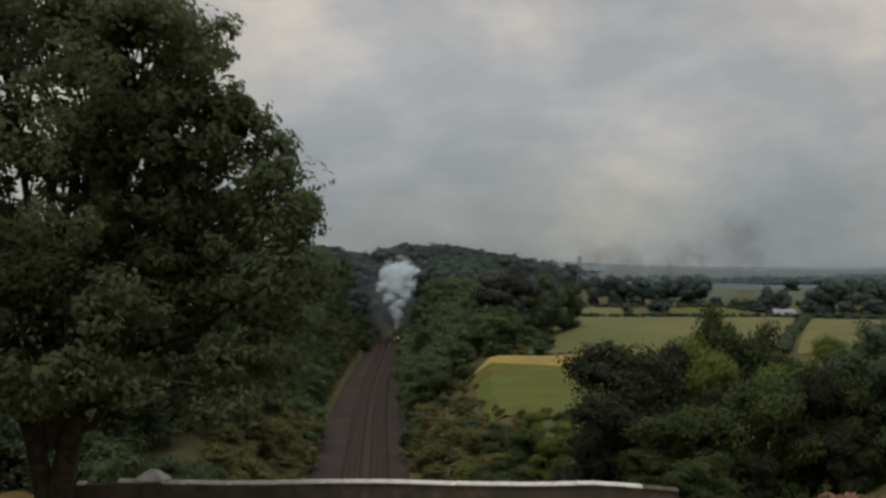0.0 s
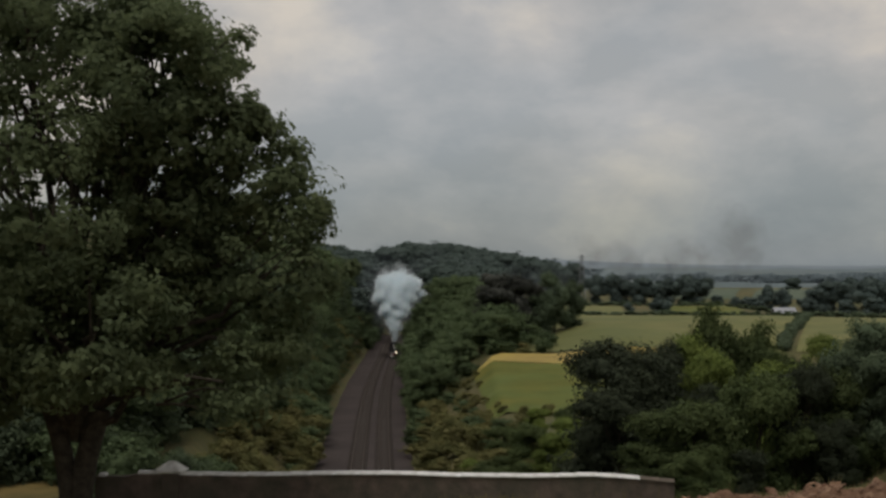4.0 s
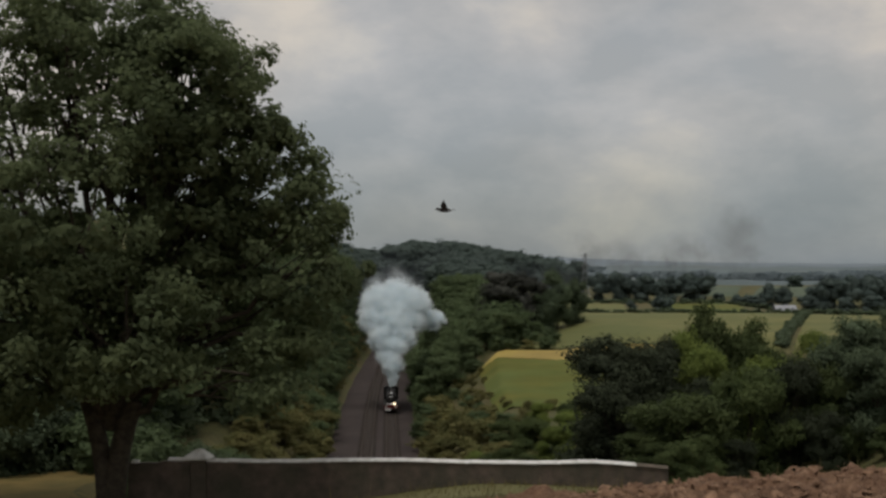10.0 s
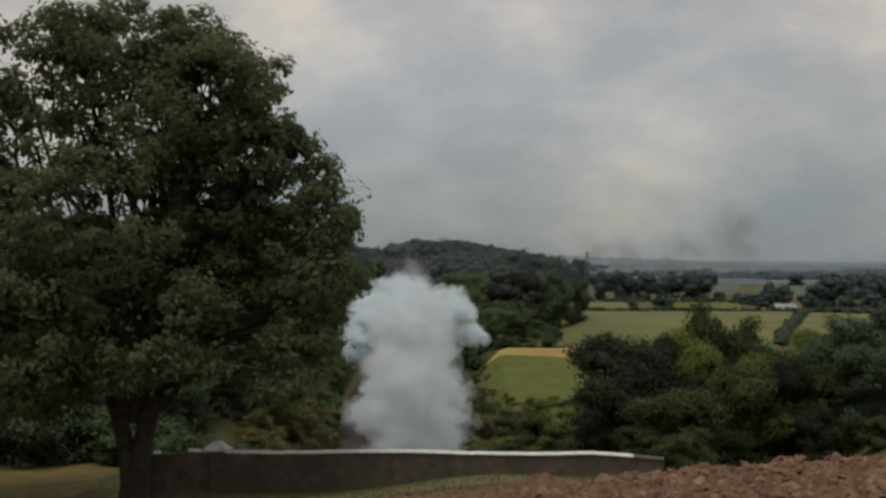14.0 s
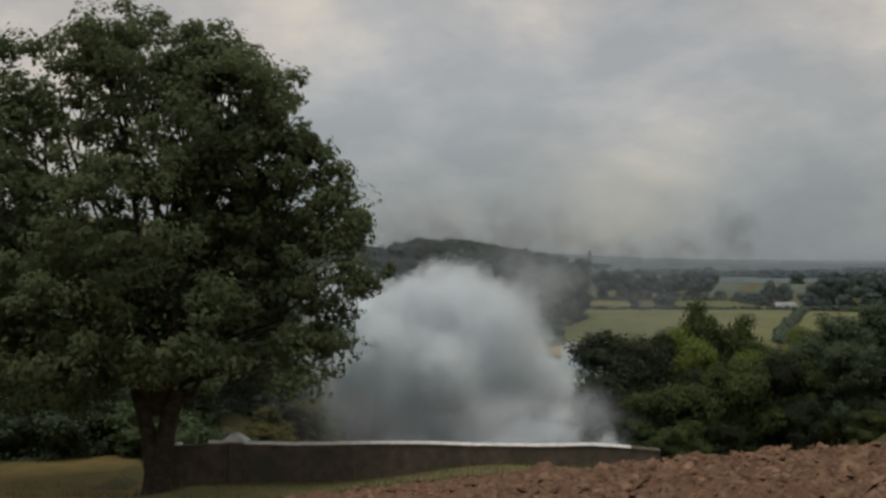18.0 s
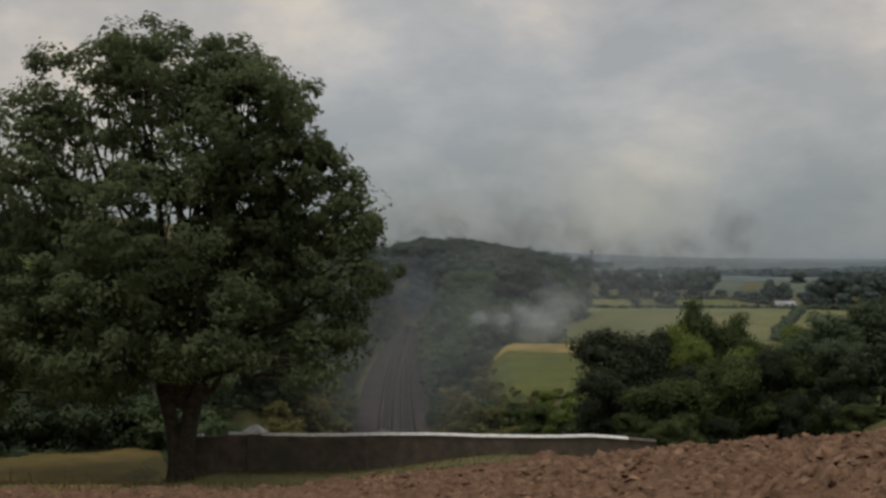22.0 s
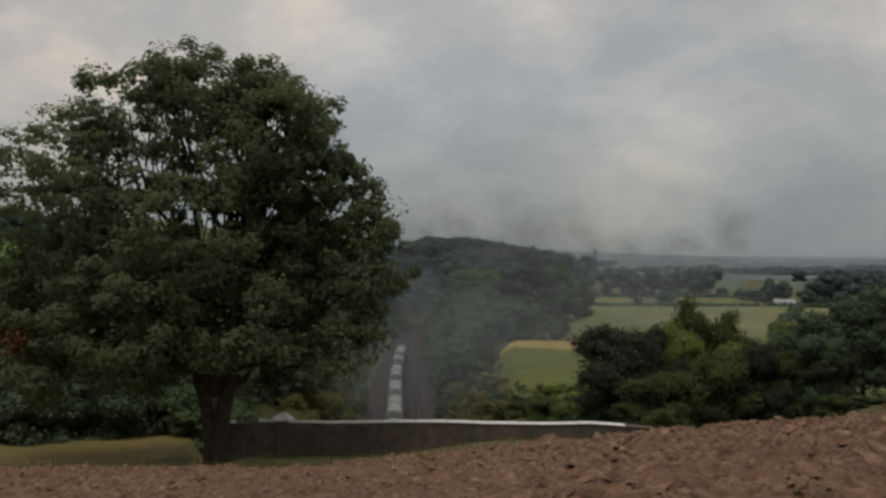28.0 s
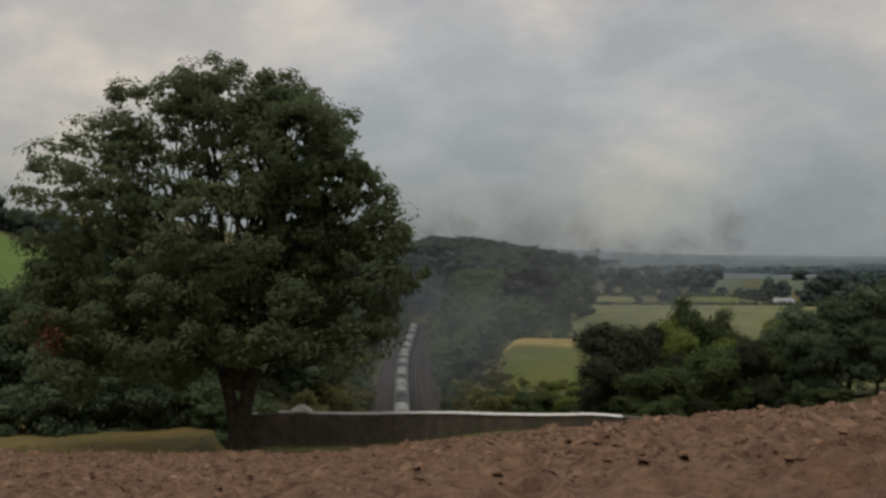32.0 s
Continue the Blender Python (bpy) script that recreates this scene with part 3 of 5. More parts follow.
def lumps(lobes, size, rng, n=6):
    """The shaded heart of a crown: an uneven rounded mass inside every lobe."""
    a = np.tan(np.linspace(-1, 1, n + 1) * math.pi / 4)
    u, v = [g.ravel() for g in np.meshgrid(a, a)]
    o = np.ones_like(u)
    ball = np.concatenate([np.stack(q, 1) for q in ((u, v, o), (v, u, -o), (o, u, v), (-o, v, u), (v, o, u), (u, -o, v))])
    ball /= np.linalg.norm(ball, axis=1)[:, None]
    face = np.concatenate([grid_faces(n + 1, n + 1) + k * (n + 1) ** 2 for k in range(6)])
    V, F = [], []
    for k, (x, y, z, r) in enumerate(lobes):
        b = ball * (np.array((1, 1, 0.83)) * r * size)
        b = b * (0.75 + 0.5 * vnoise(b[:, 0] + x * 3 + b[:, 1], b[:, 2] * 1.3 + z, 0.5 * r))[:, None]
        V.append(b + (x, y, z))
        F.append(face + k * len(ball))
    return np.concatenate(V), np.concatenate(F)


def tubes(paths, sides=7):
    """Tapered limbs: each path is a list of (point, radius)."""
    V, F, base = [], [], 0
    for path in paths:
        for k, (p, r) in enumerate(path):
            d = (Vector(path[min(k + 1, len(path) - 1)][0]) - Vector(path[max(k - 1, 0)][0])).normalized()
            u = d.cross(Vector((0, 1, 0)) if abs(d.y) < 0.9 else Vector((1, 0, 0))).normalized()
            v = d.cross(u)
            for i in range(sides):
                a = 2 * math.pi * i / sides
                V.append(Vector(p) + u * (math.cos(a) * r) + v * (math.sin(a) * r))
        for k in range(len(path) - 1):
            for i in range(sides):
                j = (i + 1) % sides
                F.append((base + k * sides + i, base + k * sides + j, base + (k + 1) * sides + j, base + (k + 1) * sides + i))
        base += len(path) * sides
    return np.array([tuple(v) for v in V]), np.array(F)


def limb(a, b, r0, r1, rng, sag=0.12, steps=5):
    a, b = np.array(a, float), np.array(b, float)
    L = np.linalg.norm(b - a)
    out = []
    for k in range(steps + 1):
        t = k / steps
        p = a + (b - a) * t + rng.normal(size=3) * 0.035 * L * (0 < k < steps)
        p[2] += sag * L * math.sin(math.pi * t)
        out.append((p, r0 + (r1 - r0) * t))
    return out


def grow(name, rng, lobes, trunk_h, trunk_r, clumps, per_clump, clump_r, leaf, mat, flare=1.5, stems=1, droop=0.3, hollow=0.0, stray=0, heart=0.0, gaps=None):
    """A tree in its own space: limbs to every lobe (x, y, z, radius) and leaves gathered in clumps through the lobes."""
    root = empty(name)
    lobes = np.array(lobes, float)
    paths = []
    fork = np.array([0, 0, trunk_h])
    for k in range(stems):
        side = (k - (stems - 1) / 2) * trunk_r
        r = trunk_r if stems == 1 else trunk_r * (0.66 if k else 0.56)
        lean = rng.normal() * 0.03 * trunk_h
        paths.append([(np.array([side * (0.42 + 2.5 * t * t) + lean * t - (0.1 * trunk_r * t if stems > 1 else 0), 0.0, trunk_h * t - 0.5 * (t == 0)]), r * (flare - (flare - 1) * min(1, t / 0.22)) * (1 - 0.22 * t)) for t in (0, 0.03, 0.08, 0.14, 0.22, 0.4, 0.6, 0.8, 1.0)])
    for x, y, z, rad in lobes:
        tip = np.array([x, y, z])
        start = fork * (0.75 + 0.25 * rng.rand())
        paths.append(limb(start, tip, trunk_r * 0.25, trunk_r * 0.06, rng))
        for _ in range(3):
            e = rng.normal(size=3)
            b = tip + e / np.linalg.norm(e) * rad * 0.6
            paths.append(limb(start + (tip - start) * rng.uniform(0.5, 0.9), b, trunk_r * 0.09, trunk_r * 0.02, rng, 0.05, 3))
    V, F = tubes(paths, 9)
    under("trunk", mesh_of("trunk", V, F, M_BARK, smooth=True), root)
    w = lobes[:, 3] ** 2.2
    pick = rng.choice(len(lobes), clumps, p=w / w.sum())
    d = rng.normal(size=(clumps, 3))
    d /= np.linalg.norm(d, axis=1)[:, None]
    rr = (hollow + (1 - hollow) * rng.rand(clumps)) ** 0.5
    C = lobes[pick, :3] + d * (lobes[pick, 3] * rr)[:, None] * np.array([0.98, 0.98, 0.83])
    cr = clump_r * rng.uniform(0.68, 1.35, clumps)
    q = rng.normal(size=(clumps * per_clump, 3))
    q *= (rng.rand(len(q)) ** 0.4 / np.linalg.norm(q, axis=1))[:, None]
    P = np.repeat(C, per_clump, 0) + q * (np.repeat(cr, per_clump)[:, None] * np.repeat(rng.uniform(0.65, 1.35, (clumps, 3)), per_clump, 0)) * np.array([1.1, 1.1, 0.7])
    out = 0.75 * q + 0.35 * np.repeat(d, per_clump, 0)
    if stray:
        k = rng.choice(len(lobes), stray, p=w / w.sum())
        q = rng.normal(size=(stray, 3))
        q *= (rng.rand(stray) ** 0.36 / np.linalg.norm(q, axis=1))[:, None]
        S = lobes[k, :3] + q * lobes[k, 3][:, None] * 0.85
        P, out = np.concatenate([P, S]), np.concatenate([out, 0.6 * q])
    if gaps is not None:
        keep = ~gaps(P)
        P, out = P[keep], out[keep]
    V, F = leaves_at(P, leaf, rng, droop, out)
    if heart:
        V2, F2 = lumps(lobes, heart, rng)
        V, F = np.concatenate([V, V2]), np.concatenate([F, F2 + len(V)])
    under("crown", mesh_of("crown", V, F, mat, smooth=bool(heart)), root)
    return root


def the_oak():
    rng = np.random.RandomState(11)
    lobes = [(-12.3, 0, 16.6, 4.3), (-10.4, 3, 20.6, 4.5), (-10.0, -4, 19.0, 4.5), (-5.8, 1, 24.2, 4.4), (-1.4, -2, 25.4, 4.0), (0.8, 1, 25.8, 3.8), (3.6, 2, 24.6, 3.6), (5.4, -3, 22.4, 3.8), (6.8, 0, 18.8, 4.1), (7.2, -1, 21.0, 3.2), (9.0, 0, 17.4, 3.2), (1.5, -1, 20.5, 4.8), (-3.5, 1, 20.0, 4.8),
             (9.0, 2, 15.6, 3.8), (10.6, -1, 12.8, 3.0), (12.2, 1, 12.8, 1.7), (7.4, 1, 9.6, 3.8), (8.0, -3, 7.2, 2.5), (2.4, -5, 9.6, 4.6), (-4.4, -6, 9.4, 5.0), (-10.4, -2, 9.2, 5.0),
             (-12.2, 2, 10.4, 4.4), (-7.0, 4, 14.0, 5.2), (-0.6, -5, 15.5, 5.4), (0, 4, 14.5, 5.6), (-5.0, -3, 12.5, 5.0), (3.6, 1, 12.0, 5.0), (-10.0, -5, 6.2, 2.8), (-3.6, -4, 7.2, 3.0)]
    lobes = [(x - (0.45 if z > 16 and x < 3 else 0) - (0.9 if x > 2 and 18 < z < 23 else 0.4 if x > 5 and z > 13 else 0) - (0.3 if x < -9 and 9 < z < 15 else 0), y, z + 0.85 - (0.6 if z > 22 else 0), q) for x, y, z, q in lobes] + [(4.6, 0, 16.2, 3.6), (-8.6, 0, 17.6, 3.4), (4.0, -1, 18.4, 3.4), (2.6, -1, 24.2, 3.2), (5.6, 0, 24.0, 2.0), (-3.4, 0, 26.2, 2.6), (2.4, 0, 26.3, 2.3), (-8.2, 0, 22.6, 2.6), (-11.6, 0, 19.6, 2.3), (5.4, 0, 24.6, 2.3), (4.2, 0, 26.0, 1.9), (7.6, -0.5, 24.7, 1.0), (8.0, 0, 20.8, 1.7), (11.2, 0, 17.0, 1.7), (10.4, -1, 9.6, 1.6), (9.4, -1, 7.4, 1.3), (-2.2, 0, 27.8, 0.9), (-13.0, 0, 13.6, 2.3), (-13.2, 0, 11.6, 2.2)]

    def gaps(P):
        """Openings through the thin middle of the crown, between its tiers."""
        band = sstep(P[:, 2], 14.5, 17) * (1 - 0.8 * sstep(P[:, 2], 23, 28)) * (0.35 + 0.65 * sstep(-P[:, 0], -9, 3))
        return vnoise(P[:, 0], P[:, 2] * 1.2, 0.62, 7) * (0.45 + 0.55 * band) * (0.8 + 0.4 * vnoise(P[:, 0], P[:, 2], 2.6, 4)) > 0.56

    t = grow("oak_tree", rng, lobes, 6.4, 1.0, 1420, 112, 1.0, 0.19, M_LEAF, flare=1.35, stems=2, stray=6000, hollow=0.5, gaps=gaps)
    t.matrix_basis = pose(-18.7, 56, land_z(-18.7, 56) - 0.05)
    tagged(t, "large spreading oak in full dark green leaf beside the wall", "tree")
    P = rng.normal(size=(260, 3)) * (0.6, 0.5, 0.7) + (-11.6, -6.6, 9.0)
    V, F = leaves_at(P, 0.17, rng)
    under("dead_spray", mesh_of("dead_spray", V, F, M_LEAF_COPPER), t, "spray of withered copper-brown leaves")["kind"] = "stuff"
    return t


the_oak()


def dome(rng, H, R, n, low=0.25, fat=1.0):
    """Lobes of a broad round crown H high."""
    out = []
    for _ in range(n):
        a, s = rng.uniform(0, 2 * math.pi), math.sqrt(rng.rand())
        z = H * (low + (0.88 - low) * rng.rand())
        s *= math.sqrt(max(0.05, 1 - ((z / H - 0.45) / 0.6) ** 2))
        out.append((R * 0.72 * s * math.cos(a), R * 0.72 * s * math.sin(a), z, R * fat * rng.uniform(0.28, 0.42)))
    out.append((0, 0, H * 0.8, R * 0.34))
    return out


PROTO = {}


def prototypes():
    spec = dict(
        wood=("broadleaf_tree", 14, 5.4, 16, 0.1, 0.28, 210, 46, 1.25, 0.26, M_LEAF_MID, "dense mid-green broadleaf tree on the cutting side", 0.5),
        dark=("broadleaf_tree", 14, 5.6, 17, 0.08, 0.3, 230, 46, 1.25, 0.26, M_LEAF_DARK, "dense very dark green tree", 0.48),
        beech=("broadleaf_tree", 14, 5.6, 20, 0.08, 0.3, 190, 46, 1.25, 0.26, M_LEAF_PURPLE, "dense dark purple-brown beech beside the field", 0.7),
        bush=("bush", 5.5, 3.4, 12, 0.06, 0.12, 130, 48, 0.75, 0.17, M_LEAF_MID, "rounded green hedge bush", 0.5),
        scrub=("bush", 4.2, 2.8, 10, 0.08, 0.1, 70, 44, 0.65, 0.15, M_LEAF_OLIVE, "olive-green scrub bush on the bank", 0.4),
        light=("broadleaf_tree", 10, 4.2, 15, 0.1, 0.2, 150, 50, 0.85, 0.18, M_LEAF_LIGHT, "light yellow-green young tree", 0.4),
        hedge=("hedge_bush", 2.4, 1.9, 7, 0.06, 0.1, 40, 30, 0.55, 0.2, M_LEAF_DARK, "low dark hedge bush between fields", 0.8),
        neardark=("broadleaf_tree", 12, 4.7, 30, 0.04, 0.24, 560, 66, 0.9, 0.145, M_LEAF_HOLLY, "dense very dark green tree past the wall", 0.45),
        nearmid=("broadleaf_tree", 9, 4.6, 18, 0.05, 0.25, 460, 66, 0.8, 0.15, M_LEAF_HEDGE, "dense mid-green tree past the wall", 0.4),
        nearlight=("broadleaf_tree", 10, 4.0, 16, 0.08, 0.2, 430, 64, 0.8, 0.15, M_LEAF_LIGHT, "light yellow-green young tree past the wall", 0.35),
        standard=("broadleaf_tree", 11, 4.8, 26, 0.24, 0.3, 380, 62, 0.85, 0.15, M_LEAF_DARK, "dark spreading tree with a bare trunk in the hedge", 0.35),
        belt=("woodland_tree", 13, 5.8, 13, 0.03, 0.3, 230, 46, 1.5, 0.36, M_LEAF_FAR, "dark round-headed tree in a field belt, blue-grey haze in its leaf colour", 0.82),
        far=("woodland_tree", 13, 5.8, 13, 0.03, 0.3, 170, 40, 1.7, 0.45, M_FARWOOD, "dark woodland tree on the far hill, bluish haze in its leaf colour", 0.88),
    )
    for i, (key, (name, H, R, n, low, tr, clumps, per, cr, leaf, mat, label, heart)) in enumerate(spec.items()):
        for v in range(2):
            rng = np.random.RandomState(100 + i * 7 + v)
            t = grow(name, rng, dome(rng, H, R, n, low, 1.35 if key in ('belt', 'far') else 1.0), H * 0.3, tr, clumps, per, cr, leaf, mat, heart=heart)
            tagged(t, label, "tree" if "tree" in name else "bush")
            PROTO[key, v] = [t, False, H]


prototypes()
SOW = random.Random(21)


def plant(key, x, y, height, group="", wide=1.0, z=None, label=""):
    """Sets a tree of the kind on the land; the first of a kind is the prototype itself."""
    slot = PROTO[key, SOW.randrange(2)]
    m = Matrix.Translation((x, y, (land_z(x, y) if z is None else z) - 0.15)) @ Matrix.Rotation(SOW.uniform(0, 6.28), 4, 'Z')
    t = slot[0]
    if slot[1]:
        t = copy_thing(t, m)
    else:
        t.matrix_basis, slot[1] = m, True
    s = height / slot[2]
    t.scale = (s * wide, s * wide, s)
    if group:
        t["group"] = group
    if label:
        t["label"] = label
    return t


def woods():
    r = random.Random(3)
    # dark wood left of the cutting, behind the oak
    for i in range(15):
        plant("dark" if i % 3 else "wood", -26 - i * 3.2 + r.uniform(-1, 1), 84 + r.uniform(-3, 8) + 0.25 * i, r.uniform(12, 15.5), "wood behind the oak", 1.15)
    for i in range(14):
        plant("dark", -24 - i * 2.6 + r.uniform(-0.6, 0.6), max(57, 79 - 2.0 * max(0, i - 1) + r.uniform(-1, 1)), r.uniform(5.5, 8), "wood edge", 1.3).location.z -= 1.3
    for i in range(16):
        x, y = r.uniform(-31, -19), r.uniform(72, 98)
        plant(r.choice(("bush", "dark", "bush")), x, y, r.uniform(3.5, 6.0), "scrub behind the wall", 1.25)
    # left bank
    for y in range(70, 400, 7):
        c = float(line_x(y))
        for off in ((8.0, 11.0, 13.5) if y < 200 else (10.6, 12.2, 14.0)):
            plant("scrub" if r.random() < (0.75 if y < 175 else 0.25) else "bush", c - off - r.uniform(0, 1.5), y + r.uniform(-3, 3), r.uniform(3.2, 5.0) + (0.6 if y > 200 else 0), "scrub on the bank", 1.2)
        if y >= 100:
            plant("bush" if r.random() < 0.6 else "scrub", c - 8.8 - r.uniform(0, 0.8), y + r.uniform(-3, 3), r.uniform(1.4, 2.2), "scrub on the bank", 1.5)
        if y > 128:
            plant("wood" if r.random() < 0.7 else "dark", c - 15.5 - r.uniform(0, 2), y + r.uniform(-3, 3), r.uniform(9, 12) + (2 if y > 200 else 0), "trees along the cutting", 1.1)
        if y > 96:
            plant("dark" if r.random() < 0.5 else "wood", c - 22 - r.uniform(0, 4), y + r.uniform(-3, 3), r.uniform(12, 16), "trees along the cutting", 1.1)
        if y % 2 == 0 and y > 96:
            plant("dark", c - 32 - r.uniform(0, 6), y + r.uniform(-3, 3), r.uniform(12, 16), "trees along the cutting", 1.15)
    # right bank
    for y in range(84, 372, 7):
        c = float(line_x(y))
        for off in (8.2, 12.0 if not 138 < y < 200 else 9.8) + ((16.0,) if not 138 < y < 200 else ()) + ((20, 24) if y > 205 else ()):
            if r.random() < 0.9:
                big = y > 195
                plant(r.choice(("scrub", "scrub", "bush") if not big else ("bush", "wood", "wood")), c + off + r.uniform(-1.3, 1.3), y + r.uniform(-3, 3), (r.uniform(2.6, 4.2) if off < 14 else r.uniform(1.6, 2.8)) if not big else r.uniform(5.5, 8.5), "bushes on the bank", 1.25)
    for y in range(116, 200, 4):
        plant("scrub" if r.random() < 0.6 else "bush", float(line_x(y)) + 12.6 + r.uniform(-1, 1.6), y + r.uniform(-2, 2), r.uniform(1.2, 2.1), "low scrub on the bank", 1.5)
    # bushes along the foot of the meadow
    for x, y, h in ((2, 116, 4.0), (5.5, 122, 3.4), (9, 124, 3.4), (12.5, 126, 3.2), (16, 127, 3.4), (20, 128, 4), (7, 110, 4.6), (11, 108, 4.8), (3.5, 106, 4.4), (0.5, 100, 4.6), (5.0, 98, 4.4), (9.0, 100, 4.6)):
        plant("nearlight" if int(y) % 4 < 2 else "nearmid", x, y, h, "bushes below the meadow", 1.25)
    for x, y, h in ((4.5, 143, 1.9), (4.8, 149, 1.3), (3.2, 154, 1.8), (4.6, 160, 1.2), (3.4, 166, 1.7), (2.4, 173, 1.8), (4.2, 179, 1.1), (2.6, 185, 2.0), (3.8, 191, 1.4), (3.0, 198, 2.4), (6.4, 146, 1.1), (11.5, 141, 1.7), (6.0, 152, 0.9), (9.5, 206, 2.2), (8.5, 139, 1.6), (14.0, 138, 1.5), (7.4, 206, 3.0), (12.5, 207, 2.0), (16, 207, 2.4)):
        plant("bush" if h > 2.1 else "scrub", x, y, h, "bushes round the meadow", 1.3)
    # the trees past the wall's end
    plant("neardark", 10.6, 77, 11.9, "", 1.0, label="dark dense holly-green tree past the wall's end")
    plant("neardark", 13.4, 78.5, 11.4, "", 0.8)
    plant("neardark", 10.8, 73.5, 8.0, "", 1.15)
    plant("neardark", 13.4, 73.5, 7.2, "", 0.9)
    for x, y, h, w, k in ((15.6, 82, 12.3, 0.5, "neardark"), (17.6, 82.5, 12.4, 0.55, "nearlight"), (20.2, 83, 13.6, 0.5, "nearmid"), (22.6, 82, 12.0, 0.55, "nearmid"), (18.0, 79, 10.4, 0.75, "nearlight"), (21.8, 78, 9.2, 0.8, "nearlight"), (24.6, 91, 7.0, 0.9, "nearlight"), (27.4, 92, 6.4, 0.9, "nearlight"), (29.8, 93, 6.6, 0.9, "nearlight"),
                          (14.4, 67.5, 6.3, 1.2, "nearmid"), (18.8, 70, 8.0, 0.8, "nearmid"), (21.6, 70.5, 8.4, 0.72, "neardark"), (24.0, 71, 8.0, 0.72, "nearmid"), (16.4, 71.5, 7.8, 0.7, "neardark"), (11.6, 66, 3.8, 1.3, "nearmid"), (12.2, 60.2, 2.6, 1.1, "nearmid"), (13.6, 61.5, 3.0, 1.1, "nearmid"), (17.0, 65.5, 3.0, 1.0, "neardark"), (23.4, 68.5, 4.6, 0.9, "neardark")):
        plant(k, x, y, h, "trees past the wall", w)
    for x, y, h in ((25.6, 73, 8.4), (28.2, 73.5, 8.6), (31.0, 72.5, 9.0), (34.4, 72, 9.9), (37.6, 73, 10.5), (41, 72, 10.7), (45, 74, 10.7), (29.6, 77, 8.0), (36, 77, 9.0), (32.8, 70.5, 7.0), (38.5, 70, 7.4), (27.0, 70, 6.8)):
        plant("standard", x, y, h, "hedge trees past the wall", 0.95)
    for x, y, h in ((26.8, 66, 2.2), (29.0, 66.5, 1.2), (33.6, 67, 0.8), (38.2, 67, 0.9), (43.5, 68, 1.2)):
        plant("nearmid", x, y, h, "low growth under the hedge trees", 1.4)
    # the copse beside the fields
    for x, y, h, k, w in ((9.6, 231, 13.4, "beech", 1.15), (14.2, 233, 12.2, "beech", 0.9), (20.2, 236, 12.4, "dark", 0.85), (23.6, 237, 10.4, "dark", 0.8), (17.5, 232, 9.5, "dark", 1.0), (9.5, 220, 5.8, "wood", 1.4), (3.6, 219, 7.0, "wood", 1.3), (15.0, 220, 4.0, "wood", 1.3), (-1.0, 224, 9, "wood", 1.1), (12.5, 213, 3.4, "bush", 1.3), (17, 214, 3.0, "bush", 1.3)):
        plant(k, x, y, h, "copse beside the field", w)
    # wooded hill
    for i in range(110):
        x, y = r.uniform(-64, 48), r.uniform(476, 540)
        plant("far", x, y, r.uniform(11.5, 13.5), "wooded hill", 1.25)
    for y in range(376, 476, 9):
        c = float(line_x(y))
        for off in (-26, -20, -14, -9.5, 10, 14, 20, 26, 33):
            if abs(off) > 12 or r.random() < 0.7:
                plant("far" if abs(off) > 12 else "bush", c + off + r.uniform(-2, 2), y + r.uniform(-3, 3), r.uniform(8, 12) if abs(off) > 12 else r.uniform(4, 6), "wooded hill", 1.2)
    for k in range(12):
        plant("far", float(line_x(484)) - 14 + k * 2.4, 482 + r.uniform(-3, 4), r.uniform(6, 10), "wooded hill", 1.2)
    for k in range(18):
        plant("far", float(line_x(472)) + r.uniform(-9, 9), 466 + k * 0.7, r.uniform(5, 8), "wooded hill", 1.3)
    # hedges round the fields
    for (x0, y0), (x1, y1), step, h in (((20, 271.5), (80, 270), 1.5, 1.3), ((55.5, 200), (79.5, 267), 1.2, 1.3), ((49, 276), (56, 322), 2.4, 1.6), ((24, 325), (88, 325), 2.2, 1.7), ((80, 268), (112, 262), 1.8, 1.7)):
        n = int(math.hypot(x1 - x0, y1 - y0) / step)
        for k in range(n + 1):
            t = k / max(n, 1)
            plant("hedge", x0 + (x1 - x0) * t + r.uniform(-0.5, 0.5), y0 + (y1 - y0) * t + r.uniform(-0.5, 0.5), h * r.uniform(0.65, 0.95), "field hedge", 1.7)
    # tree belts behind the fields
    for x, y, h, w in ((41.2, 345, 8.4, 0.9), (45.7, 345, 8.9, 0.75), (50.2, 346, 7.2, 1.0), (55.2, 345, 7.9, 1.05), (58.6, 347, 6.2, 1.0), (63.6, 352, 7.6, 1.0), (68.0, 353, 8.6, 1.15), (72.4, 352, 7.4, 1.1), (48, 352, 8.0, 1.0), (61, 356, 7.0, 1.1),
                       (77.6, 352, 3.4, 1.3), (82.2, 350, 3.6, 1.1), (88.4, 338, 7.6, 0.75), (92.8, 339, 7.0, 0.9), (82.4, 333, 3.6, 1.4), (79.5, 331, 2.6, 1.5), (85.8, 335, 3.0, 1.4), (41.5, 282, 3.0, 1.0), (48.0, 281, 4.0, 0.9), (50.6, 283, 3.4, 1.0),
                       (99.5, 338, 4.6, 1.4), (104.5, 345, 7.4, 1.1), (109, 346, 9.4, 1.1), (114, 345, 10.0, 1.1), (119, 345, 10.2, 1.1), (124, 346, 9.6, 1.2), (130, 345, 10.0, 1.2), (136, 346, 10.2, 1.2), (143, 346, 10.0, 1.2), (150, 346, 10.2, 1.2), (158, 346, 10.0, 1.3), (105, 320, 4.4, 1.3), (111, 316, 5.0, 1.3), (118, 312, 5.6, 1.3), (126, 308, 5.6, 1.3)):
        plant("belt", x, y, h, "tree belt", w)
